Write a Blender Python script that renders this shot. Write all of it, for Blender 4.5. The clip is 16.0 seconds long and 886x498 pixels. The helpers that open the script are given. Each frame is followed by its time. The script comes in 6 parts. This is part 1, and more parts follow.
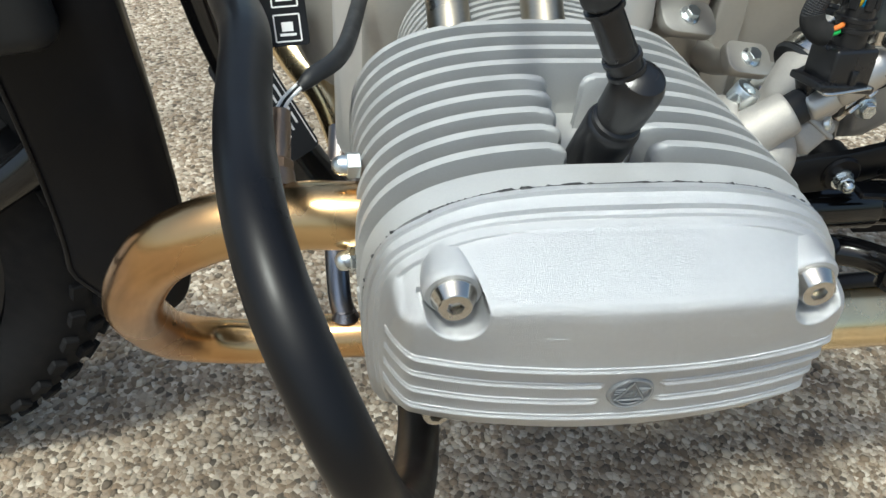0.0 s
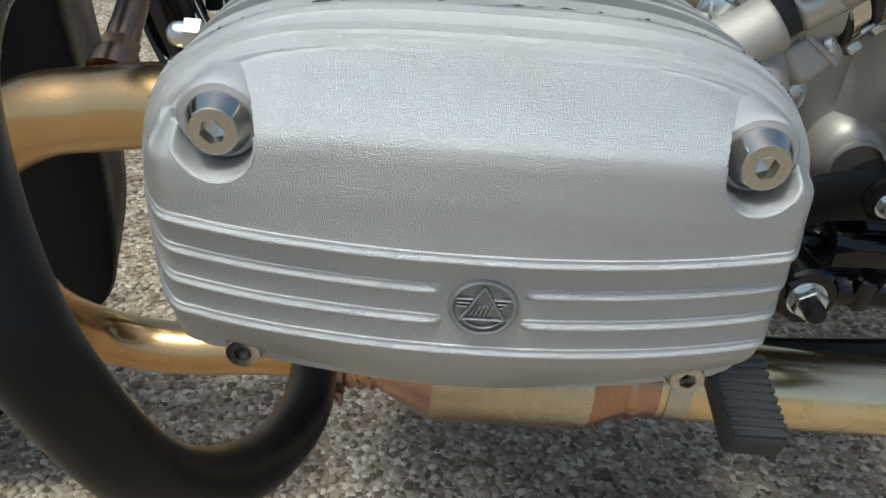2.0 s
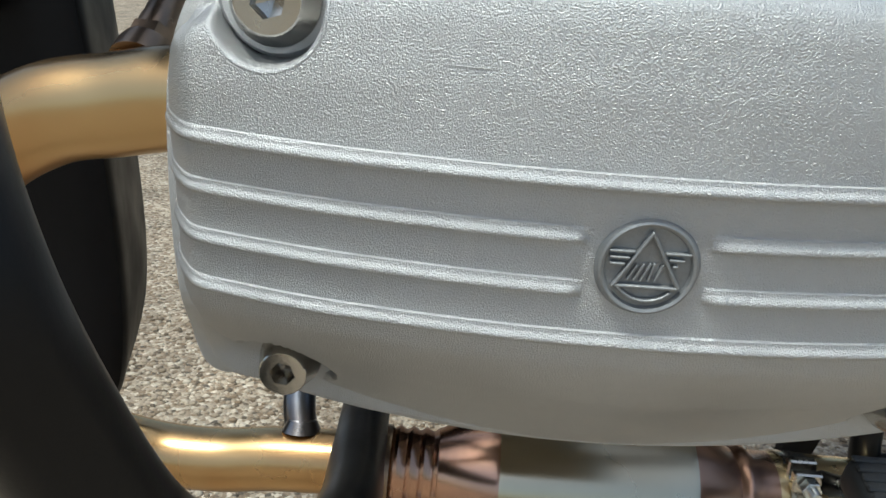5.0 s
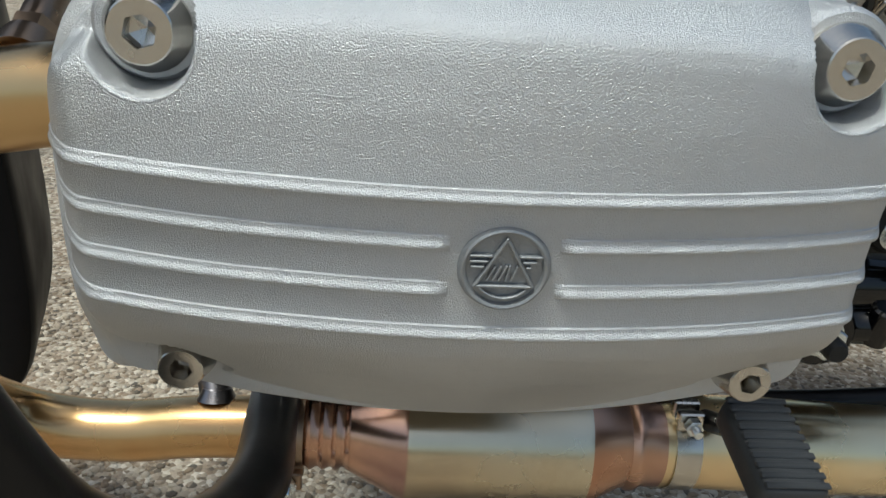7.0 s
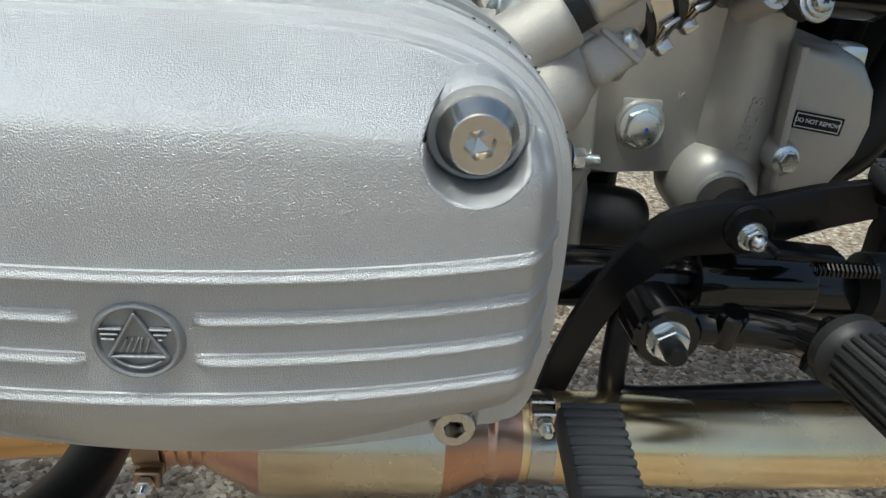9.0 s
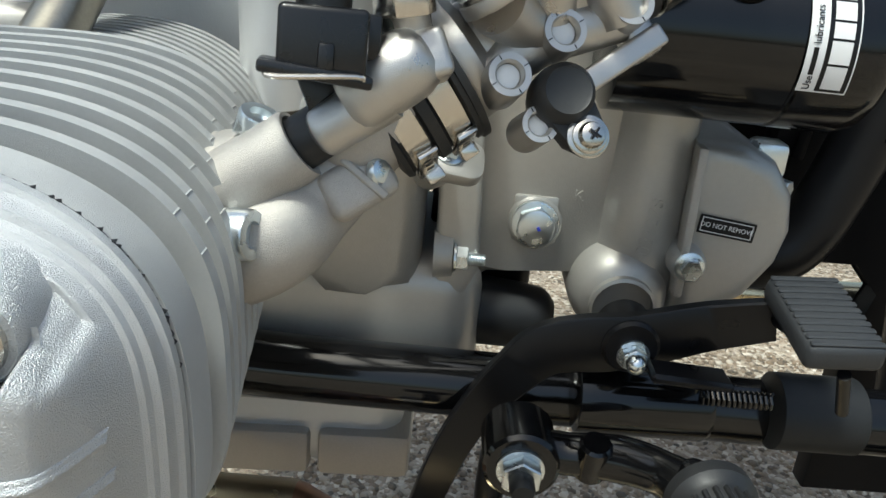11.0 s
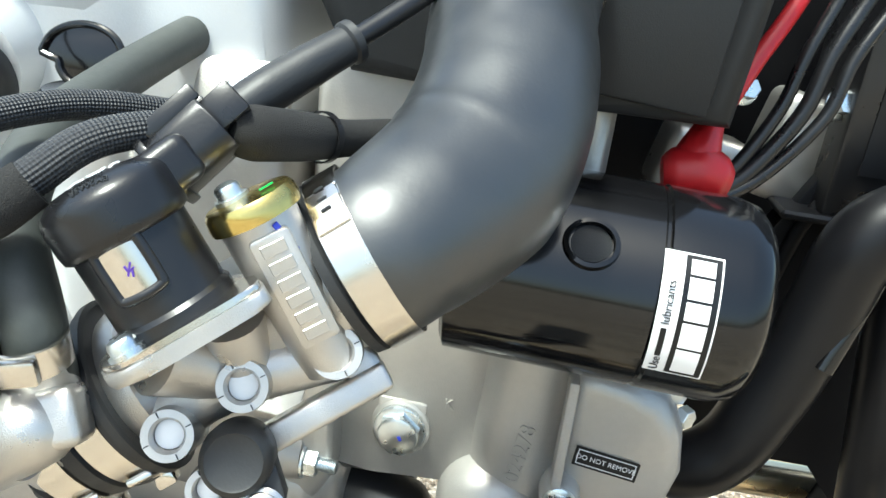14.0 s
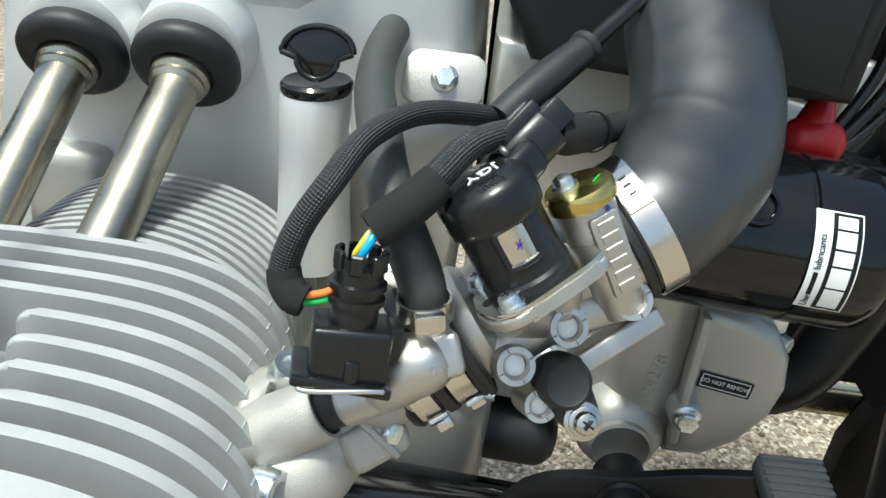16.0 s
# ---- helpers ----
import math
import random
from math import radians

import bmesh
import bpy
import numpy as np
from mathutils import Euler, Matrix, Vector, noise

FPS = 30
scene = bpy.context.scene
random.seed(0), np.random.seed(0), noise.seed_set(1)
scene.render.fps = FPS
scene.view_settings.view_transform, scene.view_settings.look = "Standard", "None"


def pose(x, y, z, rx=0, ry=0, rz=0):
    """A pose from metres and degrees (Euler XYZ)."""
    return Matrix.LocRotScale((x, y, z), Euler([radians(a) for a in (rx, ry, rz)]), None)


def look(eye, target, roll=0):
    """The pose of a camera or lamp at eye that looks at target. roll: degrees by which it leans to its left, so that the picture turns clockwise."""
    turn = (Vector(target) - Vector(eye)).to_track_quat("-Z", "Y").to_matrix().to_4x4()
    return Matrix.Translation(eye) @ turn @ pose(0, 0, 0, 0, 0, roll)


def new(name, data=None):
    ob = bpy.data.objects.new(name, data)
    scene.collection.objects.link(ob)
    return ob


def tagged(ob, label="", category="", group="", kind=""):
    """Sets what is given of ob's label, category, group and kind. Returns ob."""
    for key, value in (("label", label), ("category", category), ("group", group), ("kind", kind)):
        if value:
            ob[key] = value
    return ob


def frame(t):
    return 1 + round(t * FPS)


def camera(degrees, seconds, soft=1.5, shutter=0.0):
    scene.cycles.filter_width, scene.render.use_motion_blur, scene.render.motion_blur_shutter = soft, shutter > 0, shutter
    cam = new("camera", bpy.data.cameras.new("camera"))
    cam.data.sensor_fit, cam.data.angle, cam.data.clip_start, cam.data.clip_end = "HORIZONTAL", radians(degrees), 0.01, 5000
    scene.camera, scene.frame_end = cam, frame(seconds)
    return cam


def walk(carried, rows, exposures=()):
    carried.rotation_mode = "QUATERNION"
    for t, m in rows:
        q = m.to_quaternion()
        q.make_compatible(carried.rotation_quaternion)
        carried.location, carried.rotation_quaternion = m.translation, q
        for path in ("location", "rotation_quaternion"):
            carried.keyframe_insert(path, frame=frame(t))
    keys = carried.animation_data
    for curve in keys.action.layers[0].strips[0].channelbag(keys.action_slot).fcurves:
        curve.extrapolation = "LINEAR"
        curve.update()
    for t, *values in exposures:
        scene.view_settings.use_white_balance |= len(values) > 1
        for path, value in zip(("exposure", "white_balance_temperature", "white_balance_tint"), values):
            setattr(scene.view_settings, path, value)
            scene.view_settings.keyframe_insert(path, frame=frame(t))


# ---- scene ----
cam = camera(57.0, 16.0)
PATH = [
    (0, (-0.128, -0.24, 0.836), (0.119, 1.263, -0.461), 4.3),
    (0.5, (-0.099, -0.243, 0.809), (0.034, 1.335, -0.413), 3.6),
    (1, (-0.055, -0.231, 0.771), (0.018, 1.389, -0.4), 4.8),
    (1.5, (-0.034, -0.218, 0.744), (0.013, 1.439, -0.375), 5.5),
    (2, (-0.016, -0.221, 0.693), (0.01, 1.501, -0.325), 4.1),
    (2.5, (-0.014, -0.214, 0.656), (-0.026, 1.581, -0.226), 2.5),
    (3, (-0.021, -0.205, 0.625), (-0.095, 1.632, -0.161), 1.6),
    (3.5, (-0.032, -0.182, 0.613), (-0.102, 1.7, -0.06), 1.9),
    (4, (-0.036, -0.173, 0.599), (-0.105, 1.716, -0.056), 2.8),
    (4.2, (-0.035, -0.173, 0.596), (-0.148, 1.73, -0.006), 3.3),
    (6.3, (-0.043, -0.185, 0.628), (0.07, 1.675, -0.1), 4.3),
    (6.5, (-0.038, -0.186, 0.629), (0.086, 1.669, -0.11), 4.2),
    (7, (-0.027, -0.186, 0.625), (0.113, 1.661, -0.13), 3.7),
    (7.5, (-0.015, -0.187, 0.631), (0.128, 1.656, -0.132), 3.3),
    (8, (0.001, -0.189, 0.635), (0.135, 1.644, -0.155), 2.5),
    (8.5, (0.025, -0.188, 0.641), (0.213, 1.632, -0.166), 3.4),
    (8.7, (0.038, -0.186, 0.648), (0.21, 1.616, -0.202), 3.6),
    (10.8, (0.167, -0.143, 0.673), (0.209, 1.698, -0.107), 3.7),
    (11, (0.177, -0.137, 0.685), (0.17, 1.709, -0.085), 4),
    (11.5, (0.203, -0.115, 0.706), (0.105, 1.733, -0.051), 5.5),
    (12, (0.231, -0.095, 0.721), (0.073, 1.762, -0.003), 5.8),
    (12.5, (0.25, -0.067, 0.736), (0.105, 1.806, 0.052), 6.2),
    (13, (0.266, -0.046, 0.769), (0.155, 1.844, 0.124), 7.1),
    (13.5, (0.276, -0.04, 0.778), (0.162, 1.847, 0.123), 7.5),
    (14, (0.281, -0.044, 0.777), (0.114, 1.808, 0.039), 7.4),
    (14.5, (0.263, -0.06, 0.774), (0.071, 1.763, -0.027), 6.9),
    (15, (0.232, -0.079, 0.78), (0.072, 1.733, -0.052), 6.9),
    (15.5, (0.194, -0.099, 0.79), (0.072, 1.707, -0.06), 6.8),
    (16, (0.17, -0.12, 0.802), (0.112, 1.685, -0.057), 7.3),
]
walk(cam, [(t, look(eye, target, roll)) for t, eye, target, roll in PATH],
     exposures=[(0, 0.20, 6320, -1), (1.5, -0.12, 6320, -1), (2.5, -0.26, 6300, -1), (3.5, -0.03, 6300, -1), (4, 0.0, 6300, -1), (6.5, -0.22, 6320, -1), (7.5, -0.15, 6320, -1), (8.5, -0.14, 6320, -1), (11, 0.27, 6330, -2), (12, 0.54, 6350, -3), (13, 1.2, 6240, -4), (14, 1.38, 6220, -4), (15, 1.2, 6220, -4), (16, 0.53, 6240, -4)])


# ---------- world and sun ----------
world = bpy.data.worlds.new("sky")
scene.world = world
world.use_nodes = True
wn = world.node_tree
sky = wn.nodes.new("ShaderNodeTexSky")
sky.sky_type, sky.sun_disc = "NISHITA", False
SUN_EL, SUN_AZ = radians(69), radians(224)
sky.sun_elevation, sky.sun_rotation = SUN_EL, SUN_AZ
sky.air_density, sky.dust_density, sky.ozone_density = 1.0, 4.0, 1.0
wn.nodes["Background"].inputs["Strength"].default_value = 0.15
wn.links.new(sky.outputs["Color"], wn.nodes["Background"].inputs["Color"])
sun = new("sun", bpy.data.lights.new("sun", "SUN"))
sun.data.energy, sun.data.angle, sun.data.color = 3.1, radians(8), (1.0, 0.985, 0.955)
sdir = Vector((math.sin(SUN_AZ) * math.cos(SUN_EL), math.cos(SUN_AZ) * math.cos(SUN_EL), math.sin(SUN_EL)))
sun.matrix_world = Matrix.Translation(sdir * 20) @ sdir.to_track_quat("Z", "Y").to_matrix().to_4x4()


# ---------- materials ----------
def material(name, color, rough=0.5, metal=0.0, vary=0.12, scale=40.0, bump=0.0, bump_scale=600.0,
             tint=None, spec=0.5, coat=0.0, rough_vary=0.1):
    """Principled surface with large stains, fine grain and a fine bump."""
    m = bpy.data.materials.new(name)
    m.use_nodes = True
    nt = m.node_tree
    N, L = nt.nodes, nt.links
    b = N["Principled BSDF"]
    b.inputs["Metallic"].default_value = metal
    b.inputs["Specular IOR Level"].default_value = spec
    b.inputs["Coat Weight"].default_value = coat
    tc = N.new("ShaderNodeTexCoord")
    n1 = N.new("ShaderNodeTexNoise")
    n1.inputs["Scale"].default_value, n1.inputs["Detail"].default_value = scale, 5
    n2 = N.new("ShaderNodeTexNoise")
    n2.inputs["Scale"].default_value, n2.inputs["Detail"].default_value = scale * 14, 3
    for n in (n1, n2):
        L.new(tc.outputs["Object"], n.inputs["Vector"])
    mix = N.new("ShaderNodeMix")
    mix.data_type = "RGBA"
    dark = [c * (1 - vary) for c in color]
    light = [min(1, c * (1 + vary)) for c in (tint or color)]
    mix.inputs["A"].default_value, mix.inputs["B"].default_value = (*dark, 1), (*light, 1)
    add = N.new("ShaderNodeMath")
    add.operation = "MULTIPLY_ADD"
    add.inputs[1].default_value, add.inputs[2].default_value = 0.45, 0.0
    add2 = N.new("ShaderNodeMath")
    add2.operation = "MULTIPLY_ADD"
    add2.inputs[1].default_value = 0.6
    L.new(n2.outputs["Fac"], add.inputs[0])
    L.new(n1.outputs["Fac"], add2.inputs[0])
    L.new(add.outputs[0], add2.inputs[2])
    L.new(add2.outputs[0], mix.inputs["Factor"])
    L.new(mix.outputs["Result"], b.inputs["Base Color"])
    mr = N.new("ShaderNodeMapRange")
    mr.inputs["To Min"].default_value, mr.inputs["To Max"].default_value = max(0.02, rough - rough_vary), min(1, rough + rough_vary)
    mr.inputs["From Min"].default_value, mr.inputs["From Max"].default_value = 0.3, 0.7
    L.new(n1.outputs["Fac"], mr.inputs["Value"])
    L.new(mr.outputs["Result"], b.inputs["Roughness"])
    if bump:
        n3 = N.new("ShaderNodeTexNoise")
        n3.inputs["Scale"].default_value, n3.inputs["Detail"].default_value = bump_scale, 4
        L.new(tc.outputs["Object"], n3.inputs["Vector"])
        bp = N.new("ShaderNodeBump")
        bp.inputs["Strength"].default_value, bp.inputs["Distance"].default_value = bump, 0.0006
        L.new(n3.outputs["Fac"], bp.inputs["Height"])
        L.new(bp.outputs["Normal"], b.inputs["Normal"])
    return m


def banded_pipe(name, a, b_, c, rough=0.2):
    """Heat-tinted exhaust steel: bands and clouds of straw, bronze and violet."""
    m = material(name, a, rough, 1.0, 0.15, 12)
    nt = m.node_tree
    N, L = nt.nodes, nt.links
    tc = N.new("ShaderNodeTexCoord")
    n = N.new("ShaderNodeTexNoise")
    n.inputs["Scale"].default_value, n.inputs["Detail"].default_value = 9, 3
    L.new(tc.outputs["Object"], n.inputs["Vector"])
    r = N.new("ShaderNodeValToRGB")
    e = r.color_ramp.elements
    e[0].position, e[0].color = 0.32, (*a, 1)
    e[1].position, e[1].color = 0.70, (*c, 1)
    k = e.new(0.52)
    k.color = (*b_, 1)
    L.new(n.outputs["Fac"], r.inputs["Fac"])
    L.new(r.outputs["Color"], N["Principled BSDF"].inputs["Base Color"])
    return m


CAST = material("cast_aluminium", (0.55, 0.53, 0.50), 0.36, 0.9, 0.07, 60, 0.3, 2500)
COVER = material("satin_aluminium", (0.58, 0.59, 0.60), 0.38, 0.80, 0.09, 26, 0.9, 2600)
FINS = material("blasted_aluminium", (0.48, 0.485, 0.48), 0.56, 0.42, 0.12, 60, 0.45, 3200)
# one case alloy in two tones: TOWER lighter as if lit, CASE darker as shaded
CASE = material("engine_case_alloy", (0.43, 0.415, 0.385), 0.42, 0.55, 0.10, 18, 0.25, 900)
TOWER = material("lit_case_alloy", (0.66, 0.665, 0.66), 0.40, 0.45, 0.06, 14, 0.2, 900)
BADGE = material("dull_badge_alloy", (0.30, 0.31, 0.32), 0.5, 0.6, 0.2, 90, 0.3, 1500)
HOSE = material("dusty_hose_rubber", (0.040, 0.044, 0.040), 0.6, 0.0, 0.3, 25, 0.2, 500)
WARMCAST = material("raw_cast_alloy", (0.45, 0.425, 0.39), 0.52, 0.5, 0.20, 60, 0.5, 2200)
BLACKBAR = material("satin_black_paint", (0.005, 0.005, 0.006), 0.36, 0.0, 0.2, 20, 0.05, 900, spec=0.28)
GLOSS = material("gloss_black_paint", (0.004, 0.004, 0.0045), 0.12, 0.0, 0.2, 20, 0.0, 900, spec=0.5, rough_vary=0.05)
RUBBER = material("black_rubber", (0.014, 0.0145, 0.0155), 0.52, 0.0, 0.2, 60, 0.15, 900)
DUCTRUB = material("moulded_rubber", (0.017, 0.0185, 0.0200), 0.38, 0.0, 0.25, 45, 0.08, 700, spec=1.0, rough_vary=0.10)
PLASTIC = material("black_plastic", (0.008, 0.008, 0.009), 0.30, 0.0, 0.2, 40, 0.08, 1000)
GREYPL = material("dark_grey_plastic", (0.017, 0.018, 0.019), 0.5, 0.0, 0.1, 30, 0.2, 1400, spec=0.25)
STEEL = material("zinc_steel", (0.76, 0.79, 0.80), 0.30, 1.0, 0.1, 60, 0.05, 800, tint=(0.70, 0.76, 0.78))
BAND = material("polished_clamp_steel", (0.68, 0.64, 0.58), 0.2, 1.0, 0.08, 30)
NICKEL = material("satin_nickel_steel", (0.58, 0.555, 0.51), 0.22, 1.0, 0.08, 60, 0.05, 900)
TUBEST = material("polished_tube_steel", (0.36, 0.34, 0.30), 0.32, 1.0, 0.25, 40, tint=(0.42, 0.38, 0.30))
BRASS = material("gold_zinc_plating", (0.62, 0.47, 0.16), 0.22, 1.0, 0.2, 40, tint=(0.66, 0.52, 0.18))
GOLDP = banded_pipe("heat_tinted_pipe", (0.62, 0.43, 0.22), (0.55, 0.33, 0.15), (0.36, 0.22, 0.13), 0.26)
LOWP = banded_pipe("straw_tinted_pipe", (0.92, 0.78, 0.52), (0.88, 0.70, 0.42), (0.74, 0.55, 0.33), 0.26)
CATM = banded_pipe("catalyst_steel", (0.66, 0.60, 0.46), (0.60, 0.52, 0.38), (0.50, 0.42, 0.31), 0.27)
COPPER = banded_pipe("copper_tinted_steel", (0.52, 0.28, 0.18), (0.58, 0.36, 0.26), (0.34, 0.22, 0.22), 0.28)
BLUED = banded_pipe("blued_steel", (0.20, 0.22, 0.27), (0.30, 0.27, 0.26), (0.34, 0.24, 0.18), 0.3)
SENSOR = material("sensor_steel", (0.30, 0.22, 0.16), 0.35, 1.0, 0.2, 50)
WHITE = material("white_print", (0.80, 0.80, 0.80), 0.5, 0, 0.04, 60)
LABELBK = material("black_label_film", (0.008, 0.008, 0.009), 0.35, 0, 0.1, 30, spec=0.3)
GASKET = material("black_gasket", (0.02, 0.02, 0.022), 0.6, 0, 0.3, 200)
RED = material("red_cable_rubber", (0.42, 0.008, 0.012), 0.4, 0, 0.15, 30)
BLUEW = material("blue_wire", (0.02, 0.36, 0.72), 0.35)
GREENW = material("green_wire", (0.03, 0.45, 0.09), 0.35)
ORANGEW = material("orange_wire", (0.75, 0.2, 0.04), 0.35)
YELLOWW = material("yellow_wire", (0.70, 0.50, 0.04), 0.35)
PURPLE = material("purple_marker_ink", (0.08, 0.03, 0.30), 0.5)
BLUEINK = material("blue_marker_ink", (0.03, 0.05, 0.45), 0.5)
PADRUB = material("dusty_pad_rubber", (0.030, 0.032, 0.035), 0.55, 0, 0.25, 50, 0.2, 700)
TYRE = material("tyre_rubber", (0.008, 0.008, 0.009), 0.8, 0, 0.25, 60, 0.3, 700, spec=0.25)
FENDER = material("dusty_black_panel", (0.004, 0.004, 0.005), 0.5, 0, 0.4, 14, 0.1, 400, spec=0.15, rough_vary=0.15)
FOAM = material("black_felt_sleeve", (0.024, 0.0235, 0.023), 0.95, 0, 0.55, 260, 1.0, 2400, spec=0.2)


def braid(name):
    """Woven nylon sleeve: a diagonal weave in colour and relief."""
    m = material(name, (0.02, 0.02, 0.022), 0.55, 0, 0.2, 60)
    N, L = m.node_tree.nodes, m.node_tree.links
    uv = N.new("ShaderNodeUVMap")
    mp = N.new("ShaderNodeMapping")
    mp.inputs["Rotation"].default_value = (0, 0, radians(45))
    L.new(uv.outputs["UV"], mp.inputs["Vector"])
    sep = N.new("ShaderNodeSeparateXYZ")
    L.new(mp.outputs["Vector"], sep.inputs[0])
    waves = []
    for axis in (0, 1):
        k = N.new("ShaderNodeMath")
        k.operation = "MULTIPLY"
        k.inputs[1].default_value = math.pi
        w = N.new("ShaderNodeMath")
        w.operation = "SINE"
        L.new(sep.outputs[axis], k.inputs[0])
        L.new(k.outputs[0], w.inputs[0])
        waves.append(w)
    pr = N.new("ShaderNodeMath")
    pr.operation = "MULTIPLY"
    L.new(waves[0].outputs[0], pr.inputs[0])
    L.new(waves[1].outputs[0], pr.inputs[1])
    up = N.new("ShaderNodeMath")
    up.operation = "MULTIPLY_ADD"
    up.inputs[1].default_value, up.inputs[2].default_value = 0.5, 0.5
    L.new(pr.outputs[0], up.inputs[0])
    cm = N.new("ShaderNodeMix")
    cm.data_type = "RGBA"
    cm.inputs["A"].default_value, cm.inputs["B"].default_value = (0.004, 0.004, 0.005, 1), (0.034, 0.035, 0.038, 1)
    L.new(up.outputs[0], cm.inputs["Factor"])
    L.new(cm.outputs["Result"], N["Principled BSDF"].inputs["Base Color"])
    bp = N.new("ShaderNodeBump")
    bp.inputs["Strength"].default_value, bp.inputs["Distance"].default_value = 0.8, 0.0007
    L.new(up.outputs[0], bp.inputs["Height"])
    L.new(bp.outputs["Normal"], N["Principled BSDF"].inputs["Normal"])
    return m


BRAID = braid("braided_sleeve")


# ---------- mesh helpers ----------
PLACE = Matrix.Identity(4)


def part(name, bm, mat, parent=None, label="", sharp=35):
    """Links a bmesh as one mesh object under a thing or a part, in the frame of its assembly."""
    bmesh.ops.transform(bm, matrix=PLACE, verts=bm.verts)
    bmesh.ops.recalc_face_normals(bm, faces=bm.faces)
    lim = radians(sharp)
    for f in bm.faces:
        f.smooth = True
    for e in bm.edges:
        if len(e.link_faces) == 2 and e.calc_face_angle(0) > lim:
            e.smooth = False
    me = bpy.data.meshes.new(name)
    bm.to_mesh(me)
    bm.free()
    me.materials.append(mat)
    ob = new(name, me)
    if parent:
        ob.parent = parent
    if label:
        ob["label"] = label
    return ob


def thing(name, label, category, group=""):
    return tagged(new(name), label, category, group)


def axes(o, z, x=(1, 0, 0)):
    """A frame at o with its z axis along z and its x axis near x."""
    z = Vector(z).normalized()
    x = Vector(x)
    x = (x - z * x.dot(z))
    if x.length < 1e-5:
        x = Vector((0, 1, 0)) - z * z.y
    x.normalize()
    y = z.cross(x)
    m = Matrix((x, y, z)).transposed().to_4x4()
    m.translation = Vector(o)
    return m


def spline(pts, n=8):
    """Catmull-Rom through the points, n steps a span."""
    P = [Vector(p) for p in pts]
    P = [P[0] * 2 - P[1]] + P + [P[-1] * 2 - P[-2]]
    out = []
    for i in range(1, len(P) - 2):
        a, b, c, d = P[i - 1:i + 3]
        for k in range(n):
            t = k / n
            out.append(0.5 * ((2 * b) + (c - a) * t + (2 * a - 5 * b + 4 * c - d) * t * t + (3 * b - a - 3 * c + d) * t ** 3))
    out.append(P[-2])
    return out


def tube(bm, pts, r, n=20, steps=8, caps=True, uv=None, ribs=None):
    """A swept round tube; r is a radius or one for each point given."""
    ctr = spline(pts, steps) if steps else [Vector(p) for p in pts]
    m = len(ctr)
    if isinstance(r, (int, float)):
        R = [r] * m
    else:
        R = [float(v) for v in np.interp(np.linspace(0, len(pts) - 1, m), range(len(pts)), r)]
    T = [(ctr[min(i + 1, m - 1)] - ctr[max(i - 1, 0)]).normalized() for i in range(m)]
    up = Vector((0, 0, 1)) if abs(T[0].z) < 0.9 else Vector((1, 0, 0))
    a = (up - T[0] * up.dot(T[0])).normalized()
    rings, run = [], 0.0
    lay = bm.loops.layers.uv.verify() if uv else None
    for i in range(m):
        a = (a - T[i] * a.dot(T[i])).normalized()
        b = T[i].cross(a)
        rings.append([bm.verts.new(ctr[i] + (a * math.cos(q) + b * math.sin(q)) * R[i]) for q in [2 * math.pi * k / n for k in range(n)]])
    for i in range(m - 1):
        step = (ctr[i + 1] - ctr[i]).length
        for k in range(n):
            f = bm.faces.new((rings[i][k], rings[i][(k + 1) % n], rings[i + 1][(k + 1) % n], rings[i + 1][k]))
            if uv:
                for lp, (u, v) in zip(f.loops, ((k, run), (k + 1, run), (k + 1, run + step), (k, run + step))):
                    lp[lay].uv = (u / n * uv[0], v * uv[1])
        run += step
    if caps:
        bm.faces.new(rings[0][::-1])
        bm.faces.new(rings[-1])
    return bm


def lathe(bm, prof, m, n=28, closed=False, caps=True):
    """Turns (radius, height) pairs round the z axis of the frame m."""
    rings = []
    for r, h in prof:
        if r < 1e-6:
            rings.append([bm.verts.new(m @ Vector((0, 0, h)))])
        else:
            rings.append([bm.verts.new(m @ Vector((r * math.cos(2 * math.pi * k / n), r * math.sin(2 * math.pi * k / n), h))) for k in range(n)])
    seq = list(zip(rings, rings[1:]))
    if closed:
        seq.append((rings[-1], rings[0]))
    for A, B in seq:
        for k in range(n):
            q = []
            for v in (A[k % len(A)], A[(k + 1) % len(A)], B[(k + 1) % len(B)], B[k % len(B)]):
                if v not in q:
                    q.append(v)
            if len(q) > 2:
                bm.faces.new(q)
    if caps and not closed:
        for ring in (rings[0], rings[-1]):
            if len(ring) > 2:
                bm.faces.new(ring)
    return bm


def prism(bm, outline, h0, h1, m, bev=0.0, seg=2):
    """An outline in the frame's xy plane, extruded from h0 to h1, with rounded rims."""
    lo = [bm.verts.new(m @ Vector((x, y, h0))) for x, y in outline]
    hi = [bm.verts.new(m @ Vector((x, y, h1))) for x, y in outline]
    k = len(outline)
    fs = [bm.faces.new(lo[::-1]), bm.faces.new(hi)]
    for i in range(k):
        fs.append(bm.faces.new((lo[i], lo[(i + 1) % k], hi[(i + 1) % k], hi[i])))
    if bev:
        es = [e for e in fs[0].edges] + [e for e in fs[1].edges]
        bmesh.ops.bevel(bm, geom=es, offset=bev, segments=seg, profile=0.5, affect="EDGES", clamp_overlap=True)
    return bm


def rbox(bm, size, m, bev=0.002, seg=2):
    """A box of that size about the frame's origin, all its edges rounded."""
    r = bmesh.ops.create_cube(bm, size=1.0, matrix=m @ Matrix.Diagonal((*size, 1)))
    es = list({e for v in r["verts"] for e in v.link_edges})
    if bev:
        bmesh.ops.bevel(bm, geom=es, offset=bev, segments=seg, profile=0.5, affect="EDGES", clamp_overlap=True)
    return bm


